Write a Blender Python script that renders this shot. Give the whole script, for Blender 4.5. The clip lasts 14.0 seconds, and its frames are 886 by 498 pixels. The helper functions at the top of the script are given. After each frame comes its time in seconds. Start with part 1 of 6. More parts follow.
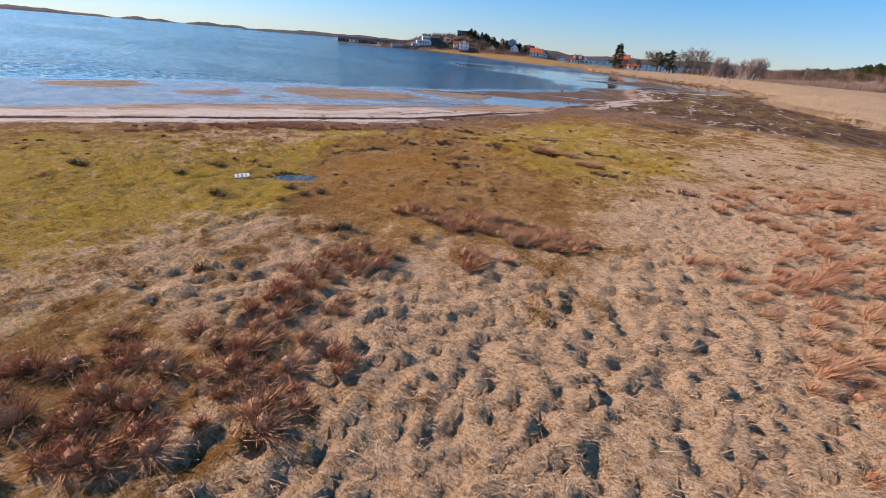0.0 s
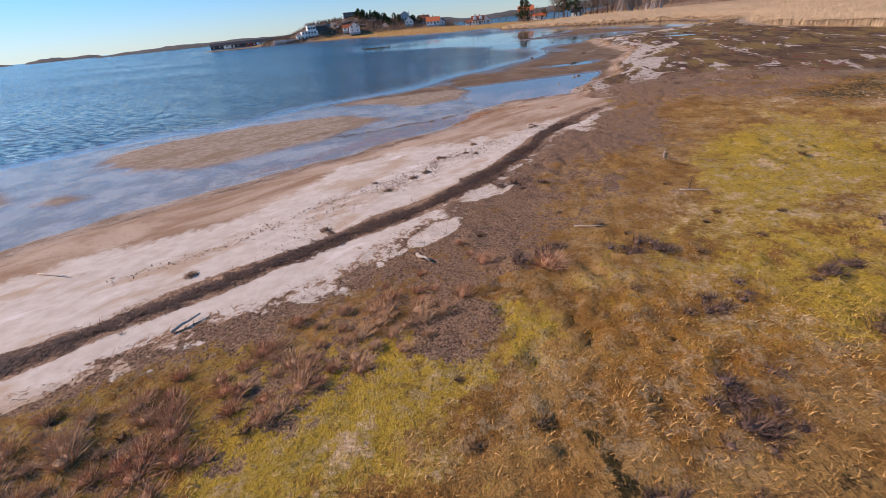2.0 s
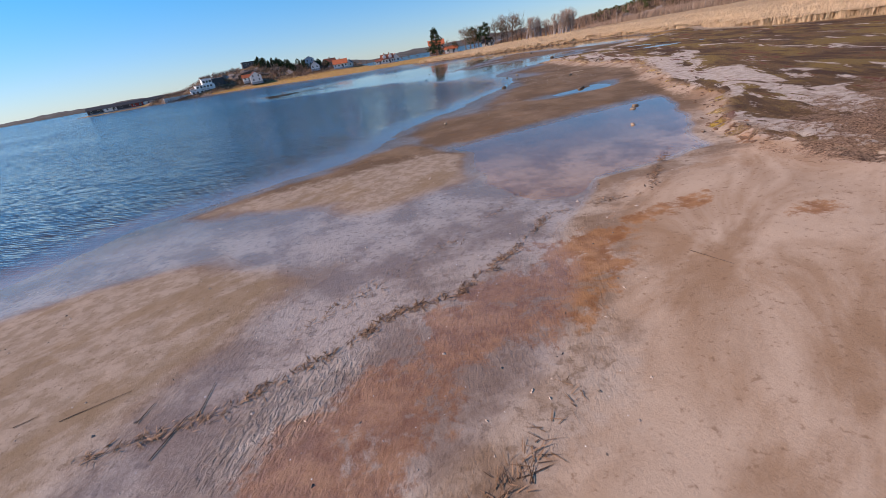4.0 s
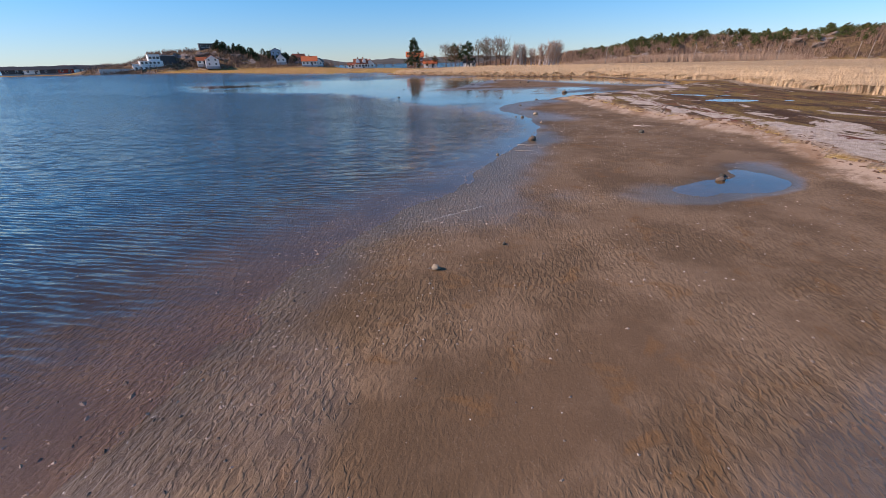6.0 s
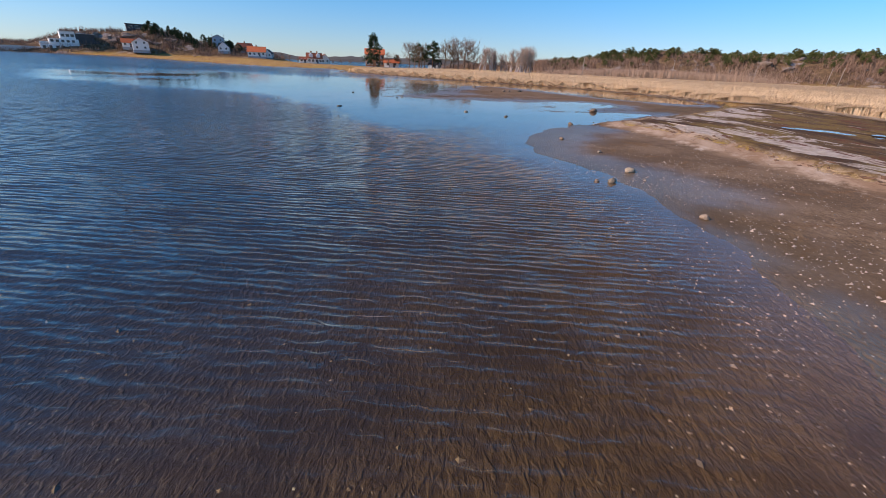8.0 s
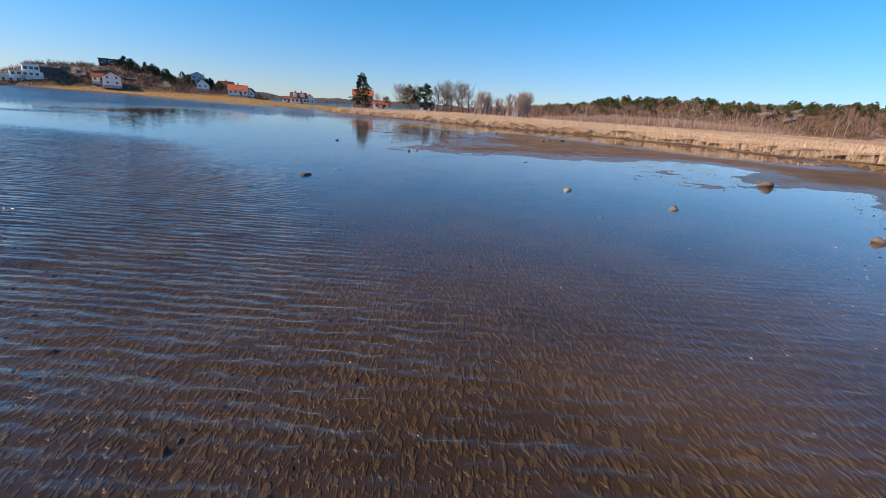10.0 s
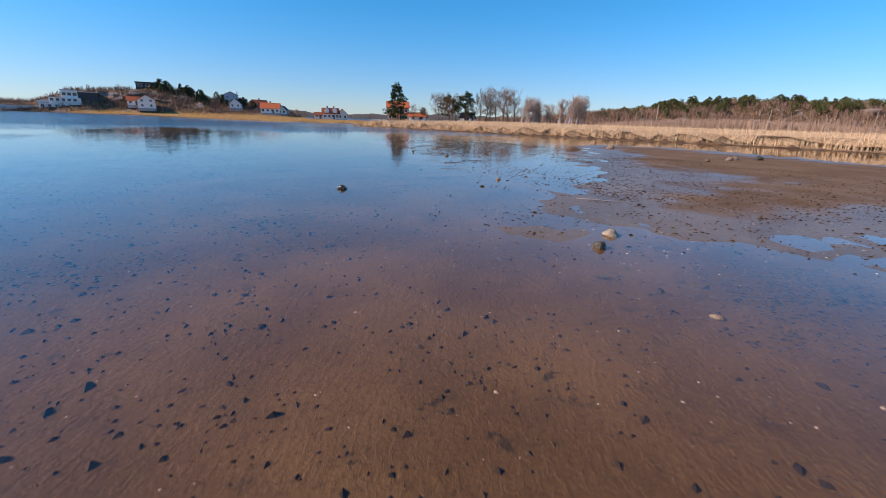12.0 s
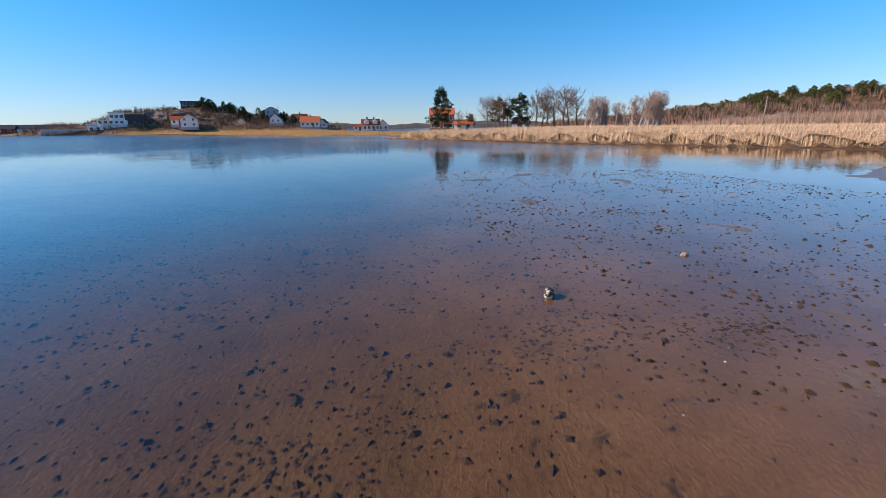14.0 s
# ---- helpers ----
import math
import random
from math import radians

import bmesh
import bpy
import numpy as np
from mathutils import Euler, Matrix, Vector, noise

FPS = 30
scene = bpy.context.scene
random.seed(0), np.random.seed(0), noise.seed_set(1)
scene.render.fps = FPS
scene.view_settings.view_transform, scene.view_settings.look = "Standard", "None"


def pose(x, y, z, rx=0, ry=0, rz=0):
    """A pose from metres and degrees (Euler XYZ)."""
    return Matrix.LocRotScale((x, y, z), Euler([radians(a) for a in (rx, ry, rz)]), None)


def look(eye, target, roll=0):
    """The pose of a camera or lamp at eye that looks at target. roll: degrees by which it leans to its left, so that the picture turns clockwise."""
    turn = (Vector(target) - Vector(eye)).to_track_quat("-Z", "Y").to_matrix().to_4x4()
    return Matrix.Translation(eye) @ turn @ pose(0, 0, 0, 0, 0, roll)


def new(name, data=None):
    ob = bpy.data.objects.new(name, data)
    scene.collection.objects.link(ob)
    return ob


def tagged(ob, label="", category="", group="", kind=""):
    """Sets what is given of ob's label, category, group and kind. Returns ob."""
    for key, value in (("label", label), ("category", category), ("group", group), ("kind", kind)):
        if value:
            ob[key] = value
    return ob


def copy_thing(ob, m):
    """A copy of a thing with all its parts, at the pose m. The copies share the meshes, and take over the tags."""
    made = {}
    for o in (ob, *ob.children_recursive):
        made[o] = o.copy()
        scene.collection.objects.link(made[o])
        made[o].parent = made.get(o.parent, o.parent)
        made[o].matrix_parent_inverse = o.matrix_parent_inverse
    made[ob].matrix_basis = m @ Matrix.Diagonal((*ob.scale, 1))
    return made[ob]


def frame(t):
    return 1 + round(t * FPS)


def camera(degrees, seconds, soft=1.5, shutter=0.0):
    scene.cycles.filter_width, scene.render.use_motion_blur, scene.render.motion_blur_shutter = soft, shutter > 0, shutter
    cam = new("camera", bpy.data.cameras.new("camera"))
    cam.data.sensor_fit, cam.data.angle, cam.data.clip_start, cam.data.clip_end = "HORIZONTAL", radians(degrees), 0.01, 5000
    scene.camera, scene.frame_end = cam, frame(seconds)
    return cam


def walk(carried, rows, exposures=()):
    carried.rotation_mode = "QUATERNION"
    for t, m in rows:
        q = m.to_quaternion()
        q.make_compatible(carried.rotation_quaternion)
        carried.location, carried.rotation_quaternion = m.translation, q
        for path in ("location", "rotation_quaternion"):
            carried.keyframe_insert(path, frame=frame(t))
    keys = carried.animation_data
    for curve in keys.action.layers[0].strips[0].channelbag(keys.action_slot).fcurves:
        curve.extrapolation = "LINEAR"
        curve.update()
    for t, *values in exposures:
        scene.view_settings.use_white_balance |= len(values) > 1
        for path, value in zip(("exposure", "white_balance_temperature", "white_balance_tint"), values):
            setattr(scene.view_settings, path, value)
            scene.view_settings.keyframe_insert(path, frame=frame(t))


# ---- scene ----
cam = camera(93.0, 14.0, soft=0.7, shutter=0.04)
PATH = [
    (0, (0.511, 0.869, 6.463), (0.439, 2.666, 5.588), 4.8),
    (0.5, (-1.203, 6.186, 6.625), (-1.218, 7.963, 5.708), 4.8),
    (1, (-3.119, 12.285, 6.683), (-3.06, 14.037, 5.72), 0.2),
    (1.5, (-4.591, 17.999, 6.511), (-4.467, 19.741, 5.536), -3.0),
    (2, (-5.752, 24.764, 6.031), (-5.546, 26.51, 5.077), -5.9),
    (2.5, (-6.265, 30.384, 5.664), (-5.945, 32.14, 4.761), -8.8),
    (3, (-6.329, 36.036, 5.657), (-5.916, 37.81, 4.829), -11.1),
    (3.5, (-5.752, 41.62, 5.65), (-5.264, 43.384, 4.842), -10.7),
    (4, (-4.804, 46.62, 4.821), (-4.274, 48.348, 3.964), -10.1),
    (6.5, (4.386, 71.99, 4.328), (5.168, 73.645, 3.521), 0.6),
    (7, (6.435, 77.41, 4.241), (7.266, 79.037, 3.429), 1.2),
    (7.5, (8.271, 82.327, 3.98), (9.141, 83.923, 3.146), 1.9),
    (8, (10.727, 87.185, 3.447), (11.644, 88.77, 2.642), 2.6),
    (8.2, (11.508, 89.08, 3.277), (12.448, 90.665, 2.5), 2.9),
    (10.3, (17.875, 108.754, 2.608), (18.887, 110.361, 1.981), 3.9),
    (10.5, (18.615, 110.765, 2.504), (19.604, 112.382, 1.864), 3.6),
    (11, (20.499, 115.853, 2.237), (21.435, 117.495, 1.584), 2.9),
    (11.5, (22.304, 120.736, 1.975), (23.212, 122.411, 1.368), 2.3),
    (12, (24.105, 125.898, 1.916), (24.981, 127.598, 1.329), 1.7),
    (12.5, (25.905, 130.866, 1.92), (26.742, 132.584, 1.33), 1.1),
    (13, (27.744, 136.041, 1.885), (28.526, 137.789, 1.308), 0.4),
    (13.5, (29.506, 140.826, 1.967), (30.239, 142.597, 1.394), -0.2),
    (14, (31.334, 145.931, 2.042), (32.021, 147.724, 1.484), -0.7),
]
walk(cam, [(t, look(eye, target, roll)) for t, eye, target, roll in PATH], [(0.0, 0.0, 6450, 14)])

# ---- world, sun ----
SUN_AZ, SUN_EL = 285.0, 31.0
world = bpy.data.worlds.new("world")
scene.world = world
world.use_nodes = True
wt = world.node_tree
sky = wt.nodes.new("ShaderNodeTexSky")
sky.sky_type, sky.sun_disc = "NISHITA", False
sky.sun_elevation, sky.sun_rotation = radians(SUN_EL), radians(SUN_AZ)
sky.air_density, sky.dust_density, sky.ozone_density = 1.0, 0.0, 1.0
wt.nodes["Background"].inputs["Strength"].default_value = 0.105
tint = wt.nodes.new("ShaderNodeMix")
tint.data_type, tint.blend_type = "RGBA", "MULTIPLY"
tint.inputs[0].default_value = 1.0
coord = wt.nodes.new("ShaderNodeTexCoord")
split = wt.nodes.new("ShaderNodeSeparateXYZ")
wt.links.new(coord.outputs["Generated"], split.inputs[0])
rise = wt.nodes.new("ShaderNodeMapRange")
rise.interpolation_type = "SMOOTHSTEP"
rise.inputs["From Min"].default_value, rise.inputs["From Max"].default_value = 0.0, 0.25
wt.links.new(split.outputs["Z"], rise.inputs["Value"])
hue = wt.nodes.new("ShaderNodeMix")
hue.data_type = "RGBA"
hue.inputs[6].default_value, hue.inputs[7].default_value = (0.61, 0.83, 1.29, 1), (0.275, 1.02, 1.54, 1)
wt.links.new(rise.outputs["Result"], hue.inputs[0])
wt.links.new(hue.outputs[2], tint.inputs[7])
wt.links.new(sky.outputs["Color"], tint.inputs[6])
wt.links.new(tint.outputs[2], wt.nodes["Background"].inputs["Color"])
sun = new("sun", bpy.data.lights.new("sun", "SUN"))
sun.data.energy, sun.data.angle, sun.data.color = 6.0, radians(0.5), (1.0, 0.79, 0.67)
_s = Vector((math.sin(radians(SUN_AZ)) * math.cos(radians(SUN_EL)), math.cos(radians(SUN_AZ)) * math.cos(radians(SUN_EL)), math.sin(radians(SUN_EL))))
sun.matrix_world = Matrix.Translation((0, 0, 60)) @ (-_s).to_track_quat("-Z", "Y").to_matrix().to_4x4()

# ---- node helpers ----


class Mat:
    """A node material under construction."""

    def __init__(self, name, rough=0.8, spec=0.3):
        self.m = bpy.data.materials.new(name)
        self.m.use_nodes = True
        self.t = self.m.node_tree
        self.b = self.t.nodes["Principled BSDF"]
        self.b.inputs["Roughness"].default_value = rough
        self.b.inputs["Specular IOR Level"].default_value = spec
        self.geo = None

    def node(self, kind, **ins):
        n = self.t.nodes.new(kind)
        for k, v in ins.items():
            self.put(n.inputs[k.replace("_", " ")], v)
        return n

    def put(self, sock, v):
        if isinstance(v, bpy.types.NodeSocket):
            self.t.links.new(v, sock)
        elif isinstance(v, tuple) and len(v) == 3 and sock.type == "RGBA":
            sock.default_value = (*v, 1)
        else:
            sock.default_value = v

    def pos(self):
        if self.geo is None:
            self.geo = self.t.nodes.new("ShaderNodeNewGeometry")
        return self.geo.outputs["Position"]

    def rnd(self):
        self.pos()
        return self.geo.outputs["Random Per Island"]

    def obj_rnd(self):
        return self.t.nodes.new("ShaderNodeObjectInfo").outputs["Random"]

    def scaled(self, v, s):
        n = self.t.nodes.new("ShaderNodeVectorMath")
        n.operation = "MULTIPLY"
        self.put(n.inputs[0], v)
        n.inputs[1].default_value = s
        return n.outputs[0]

    def turned(self, v, deg):
        n = self.node("ShaderNodeMapping", Vector=v)
        n.inputs["Rotation"].default_value = (0, 0, radians(deg))
        return n.outputs[0]

    def noise(self, scale, detail=4, vec=None, rough=0.6, dist=0.0):
        n = self.node("ShaderNodeTexNoise", Vector=vec if vec is not None else self.pos(), Scale=scale, Detail=detail, Roughness=rough, Distortion=dist)
        return n.outputs["Fac"]

    def voro(self, scale, vec=None, out="Distance"):
        n = self.node("ShaderNodeTexVoronoi", Vector=vec if vec is not None else self.pos(), Scale=scale)
        return n.outputs[out]

    def wave(self, scale, dist=4.0, dscale=1.0, vec=None):
        n = self.node("ShaderNodeTexWave", Vector=vec if vec is not None else self.pos(), Scale=scale, Distortion=dist, Detail=2.0)
        n.inputs["Detail Scale"].default_value = dscale
        return n.outputs["Fac"]

    def ramp(self, fac, lo, hi, a=0.0, b=1.0):
        n = self.t.nodes.new("ShaderNodeMapRange")
        n.interpolation_type = "SMOOTHSTEP"
        self.put(n.inputs["Value"], fac)
        n.inputs["From Min"].default_value, n.inputs["From Max"].default_value = lo, hi
        n.inputs["To Min"].default_value, n.inputs["To Max"].default_value = a, b
        return n.outputs["Result"]

    def math(self, op, a, b=0.0):
        n = self.t.nodes.new("ShaderNodeMath")
        n.operation, n.use_clamp = op, False
        self.put(n.inputs[0], a)
        self.put(n.inputs[1], b)
        return n.outputs[0]

    def mix(self, fac, a, b):
        n = self.t.nodes.new("ShaderNodeMix")
        n.data_type = "RGBA"
        self.put(n.inputs[0], fac)
        self.put(n.inputs[6], a)
        self.put(n.inputs[7], b)
        return n.outputs[2]

    def attr(self, name):
        n = self.t.nodes.new("ShaderNodeAttribute")
        n.attribute_name = name
        return n.outputs["Fac"]

    def bump(self, h, strength=0.5, dist=0.05, normal=None):
        n = self.node("ShaderNodeBump", Height=h, Strength=strength, Distance=dist)
        if normal is not None:
            self.put(n.inputs["Normal"], normal)
        return n.outputs["Normal"]

    def done(self, color=None, rough=None, normal=None):
        for k, v in (("Base Color", color), ("Roughness", rough), ("Normal", normal)):
            if v is not None:
                self.put(self.b.inputs[k], v)
        return self.m


def plain(name, c, rough=0.7, var=0.25, scale=3.0, spec=0.3, by="pos", bump=0.0, bscale=30.0):
    """A surface of one colour with two scales of variation."""
    k = Mat(name, rough, spec)
    f = k.math("ADD", k.math("MULTIPLY", k.noise(scale, 5), 0.6), k.math("MULTIPLY", k.noise(scale * 7, 3), 0.4))
    if by == "island":
        f = k.math("ADD", k.math("MULTIPLY", f, 0.4), k.math("MULTIPLY", k.rnd(), 0.6))
    elif by == "object":
        f = k.math("ADD", k.math("MULTIPLY", f, 0.5), k.math("MULTIPLY", k.obj_rnd(), 0.5))
    f = k.ramp(f, 0.25, 0.75)
    lo = tuple(v * (1 - var) for v in c)
    hi = tuple(min(v * (1 + var), 0.9) for v in c)
    nrm = k.bump(k.noise(bscale, 4), bump, 0.05) if bump else None
    return k.done(k.mix(f, lo, hi), normal=nrm)


# ---- mesh helpers ----
def mesh_np(name, v, f, mat=None, smooth=False):
    """A mesh from arrays: vertices (n, 3) and faces (m, 3 or 4)."""
    me = bpy.data.meshes.new(name)
    v, f = np.asarray(v, np.float32), np.asarray(f, np.int32)
    me.vertices.add(len(v))
    me.vertices.foreach_set("co", v.ravel())
    k = f.shape[1]
    me.loops.add(f.size)
    me.loops.foreach_set("vertex_index", f.ravel())
    me.polygons.add(len(f))
    me.polygons.foreach_set("loop_start", np.arange(0, f.size, k, dtype=np.int32))
    me.polygons.foreach_set("use_smooth", np.full(len(f), smooth))
    me.update(calc_edges=True)
    if mat:
        me.materials.append(mat)
    return me


def obj_np(name, v, f, mat, smooth=False, label="", category="", group="", kind=""):
    return tagged(new(name, mesh_np(name, v, f, mat, smooth)), label, category, group, kind)


def part(name, bm, material, parent, label="", smooth=False):
    """Links a bmesh as one mesh object under a thing or a part."""
    me = bpy.data.meshes.new(name)
    bm.to_mesh(me)
    bm.free()
    me.materials.append(material)
    if smooth:
        me.polygons.foreach_set("use_smooth", [True] * len(me.polygons))
    ob = new(name, me)
    ob.parent = parent
    return tagged(ob, label)


def thing(name, m, label, category, group="", kind=""):
    ob = new(name)
    ob.matrix_basis = m
    ob.empty_display_size = 0.2
    return tagged(ob, label, category, group, kind)


def box(bm, x0, x1, y0, y1, z0, z1, bev=0.0):
    r = bmesh.ops.create_cube(bm, size=1)
    bmesh.ops.scale(bm, verts=r["verts"], vec=(x1 - x0, y1 - y0, z1 - z0))
    bmesh.ops.translate(bm, verts=r["verts"], vec=((x0 + x1) / 2, (y0 + y1) / 2, (z0 + z1) / 2))
    if bev:
        es = list({e for v in r["verts"] for e in v.link_edges})
        bmesh.ops.bevel(bm, geom=es, offset=bev, segments=1, affect="EDGES", profile=0.5)
    return bm


def boxes(*bs):
    bm = bmesh.new()
    for b in bs:
        box(bm, *b)
    return bm


def tube_np(pts, radii, sides=6):
    """A tapered tube along points: arrays of vertices and quads, with end caps folded to a point."""
    pts = np.asarray(pts, float)
    n = len(pts)
    d = np.gradient(pts, axis=0)
    d /= np.linalg.norm(d, axis=1)[:, None] + 1e-9
    ref = np.where(np.abs(d[:, 2:3]) < 0.9, np.array([[0, 0, 1.0]]), np.array([[1.0, 0, 0]]))
    a = np.cross(d, ref)
    a /= np.linalg.norm(a, axis=1)[:, None] + 1e-9
    b = np.cross(d, a)
    th = np.linspace(0, 2 * np.pi, sides, endpoint=False)
    v = pts[:, None, :] + np.asarray(radii, float)[:, None, None] * (np.cos(th)[None, :, None] * a[:, None, :] + np.sin(th)[None, :, None] * b[:, None, :])
    v = v.reshape(-1, 3)
    i = np.arange(n - 1)[:, None] * sides
    j = np.arange(sides)[None, :]
    j2 = (j + 1) % sides
    f = np.stack([i + j, i + j2, i + sides + j2, i + sides + j], -1).reshape(-1, 4)
    c0, c1 = len(v), len(v) + 1
    v = np.vstack([v, pts[:1], pts[-1:]])
    j, j2 = j.ravel(), j2.ravel()
    e0 = np.stack([j2, j, np.full(sides, c0), np.full(sides, c0)], -1)
    top = (n - 1) * sides
    e1 = np.stack([top + j, top + j2, np.full(sides, c1), np.full(sides, c1)], -1)
    return v, f, e0[:, :3], e1[:, :3]


class Heap:
    """Gathers arrays of triangles into one mesh."""

    def __init__(self):
        self.v, self.f, self.n = [], [], 0

    def add(self, v, f):
        v, f = np.asarray(v, float), np.asarray(f, int)
        if f.shape[1] == 4:
            f = np.vstack([f[:, [0, 1, 2]], f[:, [0, 2, 3]]])
        self.v.append(v)
        self.f.append(f + self.n)
        self.n += len(v)

    def tube(self, pts, radii, sides=5):
        v, f, a, b = tube_np(pts, radii, sides)
        q = np.vstack([f[:, [0, 1, 2]], f[:, [0, 2, 3]], a, b])
        self.add(v, q)

    def mesh(self, name, mat, smooth=False):
        return mesh_np(name, np.vstack(self.v), np.vstack(self.f), mat, smooth)


def blades(p, h, w, lean, rng, curve=0.5):
    """Grass or reed blades: two-piece tapering strips from points p, leaning by the vectors lean."""
    n = len(p)
    th = rng.uniform(0, np.pi, n)
    s = np.stack([np.cos(th), np.sin(th), np.zeros(n)], -1) * (w / 2)[:, None]
    mid = p + lean * (0.5 * curve) + np.stack([np.zeros(n), np.zeros(n), h * 0.55], -1)
    top = p + lean + np.stack([np.zeros(n), np.zeros(n), h], -1)
    v = np.stack([p - s, p + s, mid - s * 0.75, mid + s * 0.75, top], 1).reshape(-1, 3)
    b = np.arange(n)[:, None] * 5
    f = np.concatenate([b + np.array([[0, 1, 3]]), b + np.array([[0, 3, 2]]), b + np.array([[2, 3, 4]])])
    return v, f


def grid_noise(x, y, scale, seed, octaves=3):
    """Smooth value noise on arrays, about -1 to 1."""
    out, amp, tot = np.zeros_like(x, dtype=float), 1.0, 0.0
    for o in range(octaves):
        r = np.random.RandomState(seed + o * 17)
        tab = r.uniform(-1, 1, (256, 256))
        u, w = x / scale * 2 ** o + 91.7 * o, y / scale * 2 ** o + 37.3 * o
        i, j = np.floor(u).astype(int), np.floor(w).astype(int)
        fu, fw = u - i, w - j
        fu, fw = fu * fu * (3 - 2 * fu), fw * fw * (3 - 2 * fw)
        g = lambda a, b: tab[a % 256, b % 256]
        out += amp * ((g(i, j) * (1 - fu) + g(i + 1, j) * fu) * (1 - fw) + (g(i, j + 1) * (1 - fu) + g(i + 1, j + 1) * fu) * fw)
        tot += amp
        amp *= 0.5
    return out / tot


def smooth01(t):
    t = np.clip(t, 0, 1)
    return t * t * (3 - 2 * t)


def seg_dist(x, y, line):
    d = np.full(x.shape, 1e9)
    for (ax, ay), (bx, by) in zip(line[:-1], line[1:]):
        dx, dy = bx - ax, by - ay
        t = np.clip(((x - ax) * dx + (y - ay) * dy) / (dx * dx + dy * dy), 0, 1)
        d = np.minimum(d, np.hypot(x - ax - t * dx, y - ay - t * dy))
    return d


def inside(x, y, poly):
    c = np.zeros(x.shape, bool)
    for (ax, ay), (bx, by) in zip(poly, poly[1:] + poly[:1]):
        if ay != by:
            c ^= ((ay > y) != (by > y)) & (x < (bx - ax) * (y - ay) / (by - ay) + ax)
    return c


def signed(x, y, poly):
    """Distance to the outline of a polygon, positive inside."""
    d = seg_dist(x, y, poly + poly[:1])
    return np.where(inside(x, y, poly), d, -d)


# ---- plan of the bay ----
UPLAND = [(-400, -260), (-90, -14), (-45, 12), (-26, 23.6), (-12.7, 31.4), (-6.6, 34.3), (-4.4, 36.4), (-2.6, 38.6), (-0.6, 41.2), (1.8, 43.3), (5.2, 45.8), (8.8, 50.5), (9.5, 56), (12, 59.5), (17, 63.5), (19.5, 69), (25, 76), (30.2, 82), (31, 88), (32.5, 95), (35.5, 102), (36.5, 107), (42, 109.5), (52, 111), (60, 113), (68, 118), (76, 127), (79.5, 137), (79.5, 147), (78, 157), (71.5, 170), (65.5, 183), (61.5, 196), (54.5, 212), (50, 221), (57, 226), (57, 262), (38, 264), (17, 302), (0, 345), (-30, 405), (-50, 428), (-95, 434), (-140, 446), (-150, 470), (-120, 520), (-20, 560), (60, 480), (80, 400), (110, 330), (160, 318), (220, 330), (300, 330), (420, 300), (600, 0), (500, -400), (-400, -400)]
BEACH = [(-400, -230), (-90, 2), (-60, 16), (-31.6, 30), (-23.7, 38), (-19.8, 40.3), (-14.2, 44), (-7.2, 47.7), (-1.7, 50.8), (1.5, 54), (4.8, 56.8), (9.8, 57.2), (13.3, 60.9), (17, 66.5), (22, 75), (28, 81.5), (29.3, 88), (31, 96), (34, 103), (35.5, 108.5), (45, 111), (60, 114.5), (500, -100), (500, -400), (-400, -400)]
FLATS = [(-400, -200), (-90, 12), (-60, 30), (-40, 50), (-22.7, 60.5), (-17, 61), (-12, 66.5), (-4.5, 69.5), (0, 72.5), (3, 76.5), (5.6, 78.4), (9.8, 81.2), (13.1, 84.6), (17.8, 87.8), (21, 91), (22.8, 95), (23.4, 99), (23.3, 101.5), (24.6, 104), (30, 107.6), (42, 111.4), (47, 113), (43, 115.5), (37, 117), (43, 118.5), (50, 120.5), (48, 123), (41, 125.5), (35, 128.5), (29.3, 132), (33, 135), (39, 139), (42, 145), (46, 150), (51, 155.5), (57, 156.5), (61, 153.5), (62, 147), (61.5, 140), (61.5, 131), (64, 122), (75, 118), (120, 60), (500, -400), (-400, -400)]
REEDS = [(66, -80), (54, 20), (54, 50), (55.5, 64), (58, 91), (63, 101), (68, 108), (76, 115.5), (74, 118.5), (76.5, 128), (79.8, 137), (79.8, 147), (78.2, 157), (71.8, 170), (65.8, 183), (61.8, 196), (54.8, 212), (52, 222), (75, 236), (105, 246), (130, 243), (160, 226), (195, 208), (235, 185), (260, 150), (270, 100), (280, -80)]
BARS = [
    [(-24, 55), (-21.5, 58.5), (-17, 60.5), (-12, 61.2), (-8.5, 61), (-4.6, 57.4), (-6.4, 54.3), (-9.5, 52.3), (-13, 50.3), (-16.5, 49), (-20.5, 50.9)],
    [(-10.5, 66.2), (-4.5, 69.6), (0.5, 71.5), (3, 65.5), (2, 61.2), (-2, 60.6), (-8, 63.8)],
    [(1.2, 73.6), (6.5, 77.8), (10.5, 73.5), (8.8, 68.8), (3.6, 67.3), (1.4, 69.5)],
    [(10.5, 80.2), (14, 82.3), (19, 88.2), (23, 95), (28, 92), (24, 82), (20, 76.6), (14.2, 76), (10.4, 78.2)],
    [(-31, 45.5), (-27.5, 50.5), (-24.5, 48), (-25.5, 45), (-28.5, 43.5)],
    [(-23.6, 46.2), (-21.6, 48.2), (-19.8, 47.2), (-21.2, 45.6)],
    [(-44, 44), (-38, 50), (-33.5, 48), (-36, 43), (-41, 41)],
]
SHOALS = [[(30.5, 135.3), (32, 145), (35.6, 161.9), (39.3, 166.8), (46.5, 163.4), (52.4, 158.1), (50.4, 152.2), (44.4, 148), (38.6, 144), (34, 137)], [(34.4, 119.2), (41, 123.8), (46.8, 126), (53, 124), (50, 119), (40, 116)]]
